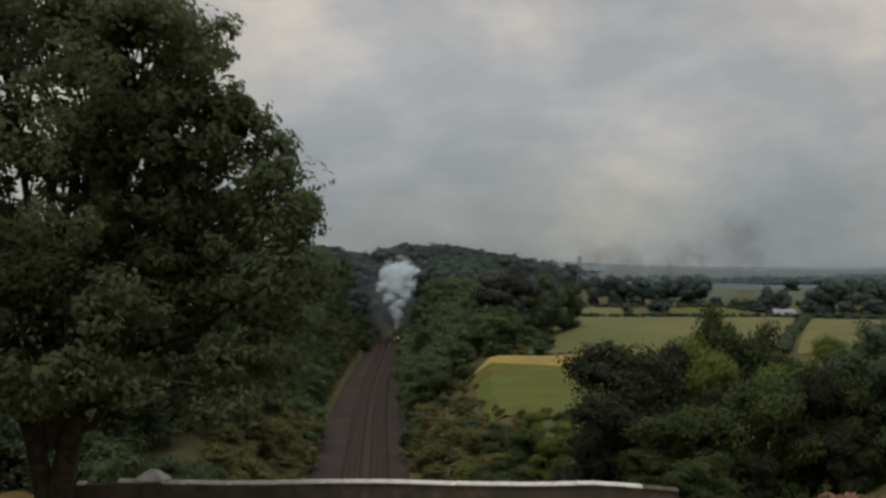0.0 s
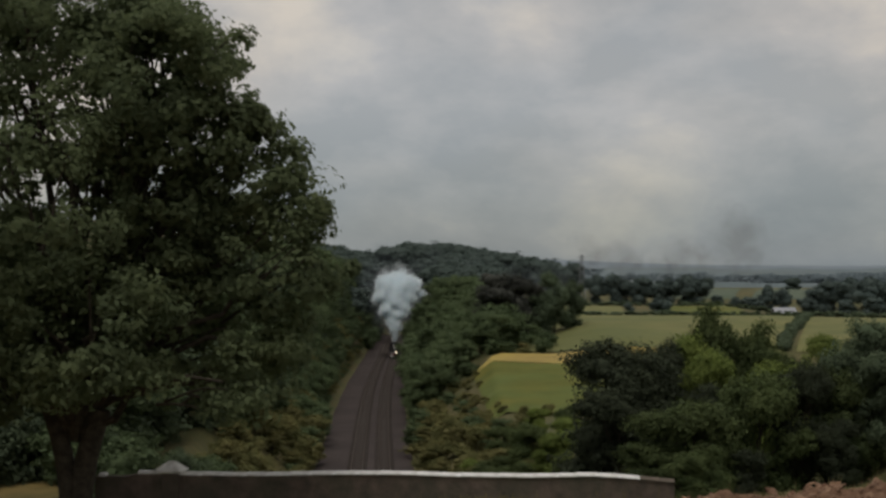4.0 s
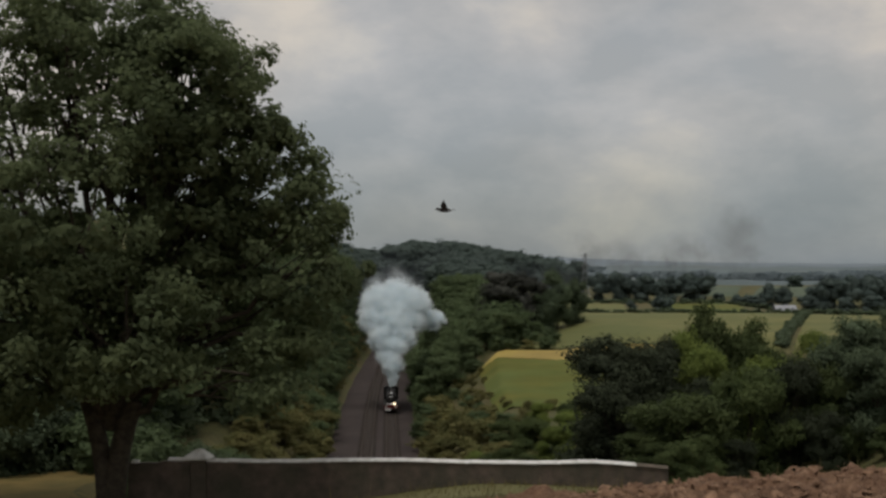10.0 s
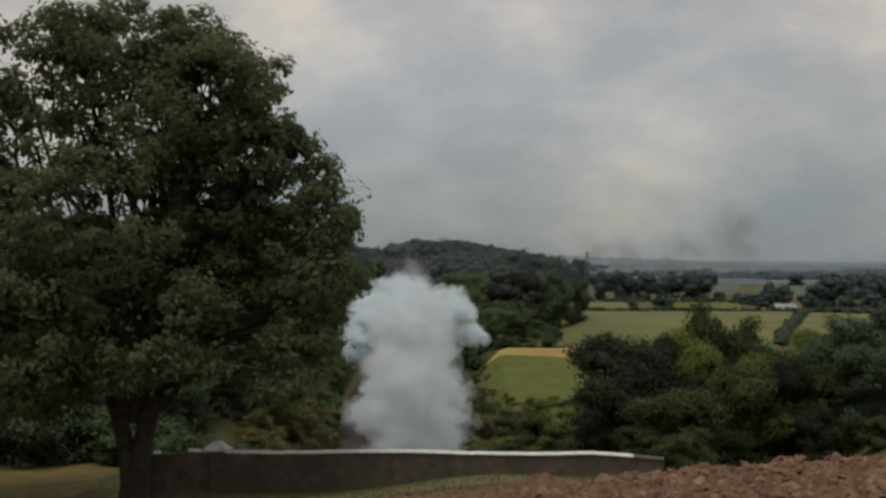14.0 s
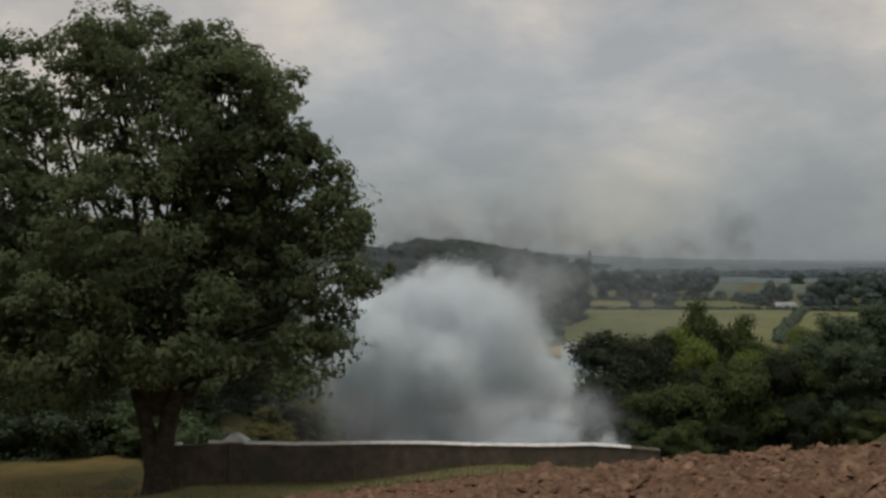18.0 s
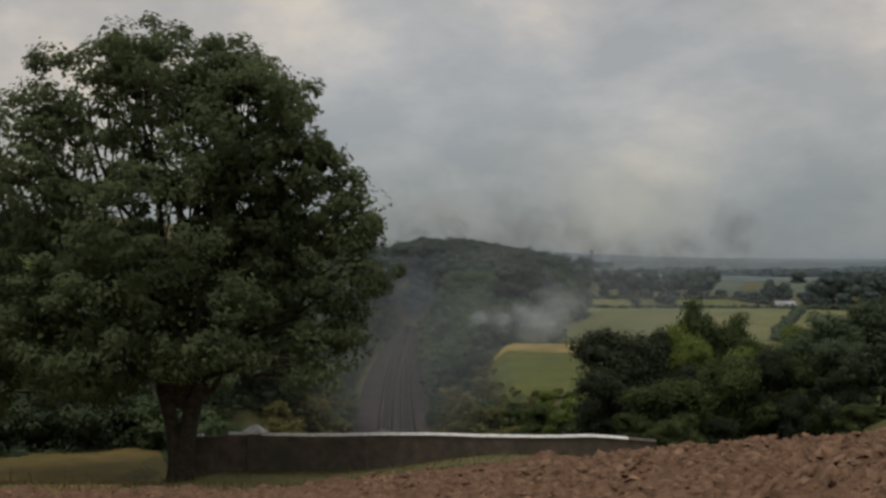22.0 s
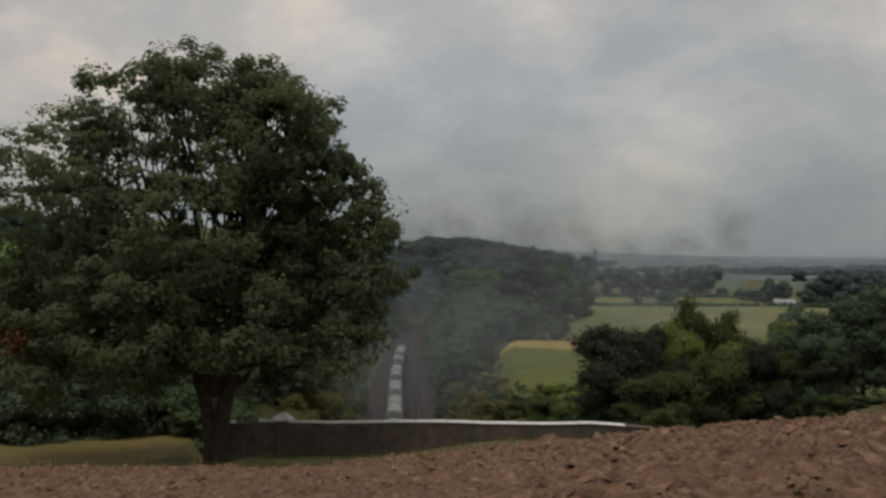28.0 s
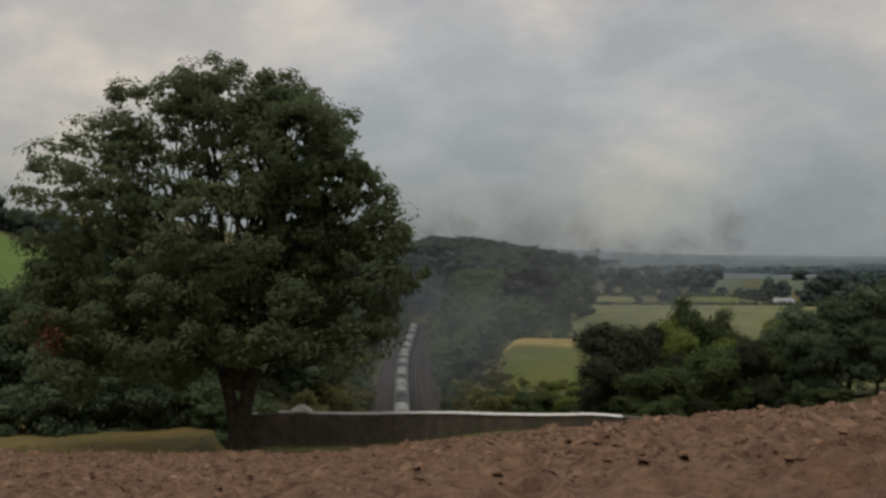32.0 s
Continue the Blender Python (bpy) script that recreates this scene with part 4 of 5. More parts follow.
    for i in range(12):
        plant("far", r.uniform(30, 320), r.uniform(470, 620), r.uniform(3.5, 6), "far hedgerow trees", 1.6)
    # hillside hedge at the top of the pasture
    for k in range(14):
        plant("far", -118 + k * 4.5, 204 + 0.4 * k + r.uniform(-2, 2), r.uniform(4, 7), "hedge on the hillside", 1.2)


woods()


def far_hedgerows():
    rng = np.random.RandomState(34)
    P = []
    for _ in range(20):
        x, y = rng.uniform(-150, 620), 630 + 640 * rng.rand()
        a, L, h = rng.normal() * 0.12, rng.uniform(70, 210), rng.uniform(2.0, 4.5)
        n = int(L * 12)
        t = rng.uniform(-0.5, 0.5, n) * L
        lump = 0.45 + 0.9 * vnoise(t + x, t * 0 + y, 7, 2)
        px, py = x + t * math.cos(a) + rng.normal(size=n) * 1.5, y + t * math.sin(a) + rng.normal(size=n) * 1.5
        pz = np.maximum(land(px, py), np.where(py > 640, hill_z(px, py), -50))
        P.append(np.stack([px, py, pz + rng.rand(n) * h * lump], 1))
    P = np.concatenate(P)
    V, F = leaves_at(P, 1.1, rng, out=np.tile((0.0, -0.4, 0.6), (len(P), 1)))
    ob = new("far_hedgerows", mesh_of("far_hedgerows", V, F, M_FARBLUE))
    tagged(ob, "hedgerows and copses on far farmland, blue haze painted into their colour", "hedges", kind="stuff")


far_hedgerows()


def grass_tufts():
    rng = np.random.RandomState(8)
    n = 7000
    x = rng.uniform(-42, 40, n)
    e = earth_edge(x)
    y = np.where(rng.rand(n) < 0.35, e - np.abs(rng.normal(size=n)) * 0.5, e + rng.rand(n) * (60 - e) * 1.0)
    y = np.where((y > WALL_Y - 0.3) & (x > -19) & (x < 12.5), WALL_Y - 0.4 - rng.rand(n), y)
    z = land(x, y) + 0.0
    h = rng.uniform(0.15, 0.42, n) * (1 + 1.6 * (rng.rand(n) < 0.05))
    a = rng.uniform(0, 2 * np.pi, n)
    lean = rng.normal(size=(n, 2)) * 0.12
    w = 0.03
    B = np.stack([x, y, z], 1)
    side = np.stack([np.cos(a) * w, np.sin(a) * w, 0 * a], 1)
    top = B + np.stack([lean[:, 0], lean[:, 1], h], 1)
    V = np.stack([B - side, B + side, top], 1).reshape(-1, 3)
    F = np.arange(3 * n).reshape(-1, 3)
    ob = new("grass_tufts", mesh_of("grass_tufts", V, F, M_BLADE))
    tagged(ob, "sparse dry grass along the edge of the ploughing", "grass", kind="stuff")


grass_tufts()


def clods():
    rng = np.random.RandomState(9)
    n = 56000
    # a broken slab: a skewed box with one corner knocked off
    v0 = np.array([(-1, -1, -0.6), (1, -0.8, -0.6), (0.9, 1, -0.6), (-0.8, 0.9, -0.6), (-0.7, -0.8, 0.35), (0.6, -0.9, 0.5), (0.75, 0.5, 0.2), (-0.5, 0.75, 0.55)])
    f0 = np.array([(4, 5, 6), (4, 6, 7), (0, 1, 5), (0, 5, 4), (1, 2, 6), (1, 6, 5), (2, 3, 7), (2, 7, 6), (3, 0, 4), (3, 4, 7)])
    x = rng.uniform(-36, 38, n)
    y = -16 + rng.rand(n) ** 0.8 * (earth_edge(x) + 15.5)
    s = 0.022 + 0.045 * rng.rand(n) ** 1.5 + (0.10 + 0.13 * sstep(x, -4, 12)) * (rng.rand(n) ** 8)
    z = land(x, y) + 0.04 + earth_relief(x, y) + 0.2 * s
    a = rng.uniform(0, 2 * np.pi, n)
    tilt = rng.normal(size=(n, 2)) * 0.3
    W = v0[None] * rng.uniform(0.45, 1.4, (n, 8, 3)) * (s[:, None] * rng.uniform(0.6, 1.5, (n, 3)) * np.array([1.25, 1, 0.75]))[:, None]
    c, d = np.cos(a)[:, None], np.sin(a)[:, None]
    V = np.stack([W[..., 0] * c - W[..., 1] * d, W[..., 0] * d + W[..., 1] * c, W[..., 2]], 2)
    V[..., 2] += V[..., 0] * tilt[:, :1] + V[..., 1] * tilt[:, 1:]
    V += np.stack([x, y, z], 1)[:, None]
    F = (np.arange(n)[:, None, None] * 8 + f0[None]).reshape(-1, 3)
    ob = new("earth_clods", mesh_of("earth_clods", V.reshape(-1, 3), F, M_CLOD))
    tagged(ob, "scattered brown clods of turned earth", "clods", kind="stuff")


clods()


def farmhouse(x, y, turn, L, W_, H):
    root = tagged(empty("farmhouse", pose(x, y, land_z(x, y), 0, 0, turn)), "long white-walled farm building with a pale slate roof", "house")
    bm = bmesh.new()
    box(bm, -L / 2, -W_ / 2, -0.5, L / 2, W_ / 2, H)
    part("wall", bm, M_HOUSE, root)
    bm = bmesh.new()
    a = [(-W_ / 2 - 0.4, H - 0.2), (0, H + W_ * 0.42), (W_ / 2 + 0.4, H - 0.2), (W_ / 2 + 0.4, H - 0.35), (0, H + W_ * 0.42 - 0.2), (-W_ / 2 - 0.4, H - 0.35)]
    profile_bar(bm, a, -L / 2 - 0.3, L / 2 + 0.3)
    part("roof", bm, M_SLATE, root, at=pose(0, 0, 0.02, 0, 0, 90))
    for i in range(3):
        bm = bmesh.new()
        box(bm, -0.5, -0.06, -0.6, 0.5, 0.06, 0.6, 0.02)
        part("window", bm, M_GLASS, root, at=pose(-L * 0.3 + i * L * 0.3, -W_ / 2 - 0.03, H * 0.55))


farmhouse(89.0, 322.8, 8, 5.6, 2.6, 0.7)


def pylon(x, y, H):
    root = tagged(empty("pylon", pose(x, y, land_z(x, y))), "grey lattice steel electricity pylon in the distance", "pylon")
    w = lambda t: 1.3 * (1 - t) ** 1.3 + 0.3
    lv = np.linspace(0, 1, 7)
    for sx in (-1, 1):
        for sy in (-1, 1):
            bm = bmesh.new()
            for a, b in zip(lv, lv[1:]):
                rod(bm, (sx * w(a), sy * w(a), H * a), (sx * w(b), sy * w(b), H * b), 0.08, sides=5)
                rod(bm, (sx * w(a), sy * w(a), H * a), (-sx * w(b), sy * w(b), H * b), 0.04, sides=4)
            part("leg", bm, M_PYLON, root)
    for t, L in ((0.7, 1.7), (0.82, 2.1), (0.94, 1.5)):
        bm = bmesh.new()
        rod(bm, (-L, 0, H * t), (L, 0, H * t), 0.07, sides=5)
        rod(bm, (-L, 0, H * t), (0, 0, H * (t + 0.05)), 0.045, sides=4)
        rod(bm, (L, 0, H * t), (0, 0, H * (t + 0.05)), 0.045, sides=4)
        part("cross_arm", bm, M_PYLON, root)


pylon(46.2, 430, 16.5)

# ------------------------------------------------------------------ steam engine


def engine():
    """Faces -y; rail top at z = 0.285, the front buffers at y = 0."""
    root = tagged(empty("steam_locomotive"), "black steam locomotive with a red buffer beam and lit headlamp", "locomotive")
    Z = 0.285

    def bar(name, mat, x0, y0, z0, x1, y1, z1, bevel=0.03, label="", parent=None):
        return part(name, box(bmesh.new(), x0, y0, z0 + Z, x1, y1, z1 + Z, bevel), mat, parent or root, label)

    bar("buffer_beam", M_RED, -1.28, 0.45, 0.8, 1.28, 0.62, 1.32, 0.02, "red painted buffer beam")
    for x in (-0.87, 0.87):
        bm = rod(bmesh.new(), (x, 0.45, 1.06 + Z), (x, 0.1, 1.06 + Z), 0.1, 0.12)
        rod(bm, (x, 0.1, 1.06 + Z), (x, 0.0, 1.06 + Z), 0.24, 0.22, 16)
        part("buffer", bm, M_STEEL, root, "steel buffer")
    part("coupling", rod(bmesh.new(), (0, 0.42, 0.98 + Z), (0, 0.2, 0.5 + Z), 0.06), M_UNDER, root)
    bar("front_plate", M_WHITE, -1.05, 0.30, 0.48, -0.05, 0.40, 0.82, 0.02, "white plate below the buffer beam")
    for side in (-1, 1):
        bar("running_plate", M_BLACK, side * 0.85, 0.55, 1.34, side * 1.32, 9.6, 1.42, 0.01)
        bar("smoke_deflector", M_BLACK, side * 1.22, 1.0, 1.42, side * 1.27, 3.2, 2.95, 0.01)
        bm = rod(bmesh.new(), (side * 1.05, 1.6, 0.85 + Z), (side * 1.05, 2.7, 0.85 + Z), 0.36, sides=18)
        part("cylinder", bm, M_BLACK, root)
        bar("connecting_rod", M_STEEL, side * 1.22, 3.2, 0.82, side * 1.28, 6.6, 0.94, 0.01)
        for y, r in ((1.3, 0.46), (2.9, 0.46), (4.3, 0.95), (6.3, 0.95), (8.3, 0.95)):
            wheel = part("wheel", rod(bmesh.new(), (side * 0.68, y, r + 0.01 + Z), (side * 0.82, y, r + 0.01 + Z), r, sides=28), M_BLACK, root)
            part("tyre", rod(bmesh.new(), (side * 0.70, y, r + 0.01 + Z), (side * 0.84, y, r + 0.01 + Z), r * 0.72, sides=20), M_UNDER, wheel)
    bar("frame", M_UNDER, -0.6, 0.6, 0.6, 0.6, 10.6, 1.4, 0.02)
    part("smokebox", rod(bmesh.new(), (0, 1.15, 2.35 + Z), (0, 3.0, 2.35 + Z), 0.92, sides=32), M_BLACK, root, smooth=False)
    bm = rod(bmesh.new(), (0, 1.15, 2.35 + Z), (0, 0.98, 2.35 + Z), 0.74, 0.5, 28)
    door = part("smokebox_door", bm, M_BLACK, root)
    part("door_handle", rod(bmesh.new(), (0, 0.98, 2.35 + Z), (0, 0.9, 2.35 + Z), 0.08), M_STEEL, door)
    bar("front_tablet", M_WHITE, -0.32, 0.93, 2.68, 0.32, 0.985, 2.84, 0.005, "small pale plate on the smokebox door", door)
    part("boiler", rod(bmesh.new(), (0, 3.0, 2.4 + Z), (0, 8.0, 2.5 + Z), 0.88, 0.98, 32), M_BLACK, root)
    bar("firebox", M_BLACK, -0.98, 7.6, 1.5, 0.98, 9.6, 3.35, 0.35)
    bm = rod(bmesh.new(), (0, 2.1, 3.15 + Z), (0, 2.1, 3.72 + Z), 0.32, 0.27, 20)
    rod(bm, (0, 2.1, 3.70 + Z), (0, 2.1, 3.86 + Z), 0.35, 0.37, 20)
    part("chimney", bm, M_BLACK, root)
    part("dome", rod(bmesh.new(), (0, 5.2, 3.2 + Z), (0, 5.2, 3.72 + Z), 0.36, 0.2, 18), M_BLACK, root)
    part("safety_valve", rod(bmesh.new(), (0, 7.8, 3.3 + Z), (0, 7.8, 3.75 + Z), 0.12, 0.1), M_STEEL, root)
    bar("cab", M_BLACK, -1.32, 9.5, 1.4, 1.32, 11.4, 3.3, 0.04)
    for side in (-1, 1):
        bar("cab_window", M_GLASS, side * 0.55, 9.46, 2.55, side * 1.1, 9.52, 3.05, 0.01)
    arch = [(1.42 * math.cos(a), 3.25 + Z + 0.62 * math.sin(a)) for a in np.linspace(0, math.pi, 13)]
    part("cab_roof", profile_bar(bmesh.new(), arch, 9.3, 11.7), M_BLACK, root)
    lamp = part("headlamp", rod(bmesh.new(), (0.62, 0.36, 1.62 + Z), (0.62, 0.62, 1.62 + Z), 0.2, sides=18), M_BLACK, root, "round headlamp")
    part("lamp_glass", rod(bmesh.new(), (0.62, 0.3, 1.62 + Z), (0.62, 0.365, 1.62 + Z), 0.21, sides=18), M_LAMP, lamp, "glowing warm lamp glass")
    lamp = part("headlamp", rod(bmesh.new(), (-0.62, 0.38, 1.55 + Z), (-0.62, 0.6, 1.55 + Z), 0.14, sides=14), M_WHITE, root, "unlit white lamp")
    part("steam_pipe", rod(bmesh.new(), (-0.05, 1.3, 3.22 + Z), (0.1, 1.5, 3.45 + Z), 0.2, 0.16), M_WHITE, root, "white steam leaking at the smokebox top")
    bar("front_steps", M_WHITE, -0.35, 0.8, 1.42, 0.35, 1.0, 1.62, 0.03, "pale platform fittings below the smokebox")
    return root


def tender():
    root = tagged(empty("tender"), "black coal tender behind the locomotive", "tender")
    Z = 0.285
    part("tank", box(bmesh.new(), -1.3, 0.3, 1.2 + Z, 1.3, 7.2, 2.9 + Z, 0.05), M_BLACK, root)
    bm = bmesh.new()
    bmesh.ops.create_icosphere(bm, subdivisions=3, radius=1, matrix=Matrix.Translation((0, 3.4, 2.8 + Z)) @ Matrix.Diagonal((1.1, 2.8, 0.6, 1)))
    for v in bm.verts:
        v.co += Vector((0, 0, 0.12)) * noise.noise(v.co * 2.5)
    part("coal", bm, M_UNDER, root, "heap of black coal")
    part("underframe", box(bmesh.new(), -1.1, 0.2, 0.7 + Z, 1.1, 7.3, 1.2 + Z, 0.03), M_UNDER, root)
    for side in (-1, 1):
        for y in (1.3, 3.6, 5.9):
            part("wheel", rod(bmesh.new(), (side * 0.68, y, 0.63 + Z), (side * 0.84, y, 0.63 + Z), 0.62, sides=24), M_UNDER, root)
    return root


# ------------------------------------------------------------------ the departing train
VEHICLE = 19.0


def vehicle(kind):
    """A coach 18.2 m long, its middle at y = 0."""
    root = tagged(empty("railway_carriage"), "grey-green railway carriage with pale roof panels", "carriage")
    Z, h = 0.285, 9.1
    side = [(-1.22, 1.0), (-1.30, 1.25), (-1.32, 2.3), (-1.22, 2.95), (1.22, 2.95), (1.32, 2.3), (1.30, 1.25), (1.22, 1.0)]
    part("body", profile_bar(bmesh.new(), [(x, z + Z) for x, z in side], -h, h), M_SIDE, root)
    arch = [(1.22 * math.cos(a), 2.95 + Z + 0.62 * math.sin(a)) for a in np.linspace(0, math.pi, 11)]
    part("roof", profile_bar(bmesh.new(), arch, -h, h), M_ROOF_GREY, root, "green-grey curved roof")
    for s in (-1, 1):
        for i in range(7):
            part("window", box(bmesh.new(), s * 1.29, -h + 1.6 + i * 2.35, 2.0 + Z, s * 1.325, -h + 3.1 + i * 2.35, 2.62 + Z, 0.01), M_GLASS, root)
    for y in (-6.3, 6.3):
        bogie = part("bogie", box(bmesh.new(), -1.0, y - 1.8, 0.3 + Z, 1.0, y + 1.8, 0.85 + Z, 0.05), M_UNDER, root)
        for s in (-1, 1):
            for dy in (-1.2, 1.2):
                part("wheel", rod(bmesh.new(), (s * 0.68, y + dy, 0.46 + Z), (s * 0.83, y + dy, 0.46 + Z), 0.45, sides=16), M_UNDER, bogie)
    part("underframe", box(bmesh.new(), -1.05, -h, 0.75 + Z, 1.05, h, 1.0 + Z, 0.02), M_UNDER, root)
    pods = (((-9.0, 0.6, 1), (1.4, 9.0, 0)), ((-9.0, -2.4, 0), (-1.6, 8.8, 1)), ((-9.0, 6.0, 1), (6.6, 9.0, 0)))[kind]
    for a, b, pale in pods:
        arch = [(1.1 * math.cos(t), 3.02 + Z + 0.64 * math.sin(t)) for t in np.linspace(0.12, math.pi - 0.12, 9)]
        part("roof_panel" if pale else "roof_well", profile_bar(bmesh.new(), arch, a, b), M_ROOF_PALE if pale else M_ROOF_DARK, root, "pale grey raised roof panel" if pale else "dark roof equipment bay")
    for y in (-h - 0.28, h):
        part("gangway", box(bmesh.new(), -0.6, y, 1.1 + Z, 0.6, y + 0.28, 3.2 + Z, 0.02), M_ROOF_DARK, root)
    return root


# ------------------------------------------------------------------ steam and smoke


def vapour(seed, radius, flakes, size, mat, flat=0.85):
    """A puff in three wisps: lumpy clouds of thin, half-clear flakes."""
    rng = np.random.RandomState(seed)
    k = 15
    C = rng.normal(size=(k, 3))
    C = C / np.linalg.norm(C, axis=1)[:, None] * radius * 0.58 * rng.rand(k)[:, None] ** 0.5
    C = C[np.argsort(C[:, 0])]
    out = []
    for g in range(3):
        n = flakes // 3
        q = rng.normal(size=(n, 3))
        q *= (rng.rand(n) ** 0.62 / np.linalg.norm(q, axis=1))[:, None]
        P = (C[g * 5 + rng.randint(5, size=n)] + q * radius * 0.46) * np.array([1, 1, flat])
        a = rng.normal(size=(n, 3))
        a /= np.linalg.norm(a, axis=1)[:, None]
        b = np.cross(a, rng.normal(size=(n, 3)))
        b /= np.linalg.norm(b, axis=1)[:, None]
        w = size * rng.uniform(0.5, 1.4, n)[:, None, None]
        ang = np.arange(6) * math.pi / 3
        V = (P[:, None] + w * (a[:, None] * np.cos(ang)[None, :, None] + b[:, None] * np.sin(ang)[None, :, None]) * rng.uniform(0.75, 1.2, (n, 6, 1))).reshape(-1, 3)
        out.append(mesh_of("wisp", V, np.arange(6 * n).reshape(-1, 6), mat))
    return out


PUFF = {}


def puff(kind, label, radius):
    """One cloud of vapour as a thing, scaled from its kind's stock."""
    wisps, r = PUFF[kind]
    name = "smoke_cloud" if "soot" in kind else "steam_cloud"
    root = tagged(empty(name), label, "smoke" if "soot" in kind else "steam", "smoke drift" if "soot" in kind else "steam plume")
    s = radius / r
    for me in wisps:
        w = under("wisp", me, root)
        w.scale, w["kind"] = (s, s, s), "stuff"
    return root


def right_track(y):
    return float(line_x(y)) + 1.75


def left_track(y):
    return float(line_x(y)) - 1.75


def heading(y):
    return -math.degrees(math.atan2(float(line_x(y + 4)) - float(line_x(y - 4)), 8.0))


def engine_y(t):
    """Where the approaching engine's front stands."""
    return float(np.interp(t, (0, 3, 6, 8, 9, 10.5, 11.5, 32), (421, 358, 288, 249, 226, 187, 161.5, -330)))


def head_y(t):
    """Where the departing train's front stands."""
    return float(np.interp(t, (0, 22, 23, 24, 32), (-398, 141, 169, 199, 395)))


def stock():
    for v in range(3):
        PUFF["steam", v] = (vapour(40 + v, 4.0, 1300, 0.58, M_DENSE), 4.0)
        PUFF["mist", v] = (vapour(50 + v, 6.0, 420, 1.05, M_THIN), 6.0)
        PUFF["faint", v] = (vapour(80 + v, 6.0, 170, 1.6, M_FAINT), 6.0)
        PUFF["veil", v] = (vapour(60 + v, 8.0, 150, 2.0, M_HAZE, flat=0.7), 8.0)
        PUFF["haze", v] = (vapour(90 + v, 8.0, 150, 2.2, M_BLUEHAZE, flat=0.7), 8.0)
        PUFF["soot", v] = (vapour(70 + v, 8.0, 120, 2.6, M_SOOT, flat=1.0), 8.0)


def motions():
    stock()
    ticks = np.arange(0, 32.01, 1.0)
    eng, ten = engine(), tender()
    walk(eng, [(t, pose(right_track(engine_y(t)), engine_y(t), 0, 0, 0, heading(engine_y(t)))) for t in ticks])
    walk(ten, [(t, pose(right_track(engine_y(t) + 12), engine_y(t) + 12, 0, 0, 0, heading(engine_y(t) + 12))) for t in ticks])
    order = (0, 1, 1, 0, 1, 2, 0, 1, 1, 2, 0, 1, 0, 1)
    kinds = {k: [vehicle(k)] for k in range(3)}
    for k in order:
        kinds[k].append(copy_thing(kinds[k][0], Matrix.Identity(4)))
    for k in kinds:
        kinds[k].pop()
    for i, k in enumerate(order):
        c = tagged(kinds[k].pop(), group="carriages of the departing train")
        rows = []
        for t in ticks:
            y = head_y(t) - 9.2 - i * VEHICLE
            rows.append((t, pose(left_track(y), y, 0, 0, 0, heading(y))))
        walk(c, rows)
    steam_plume()
    smoke_drift()
    bird()


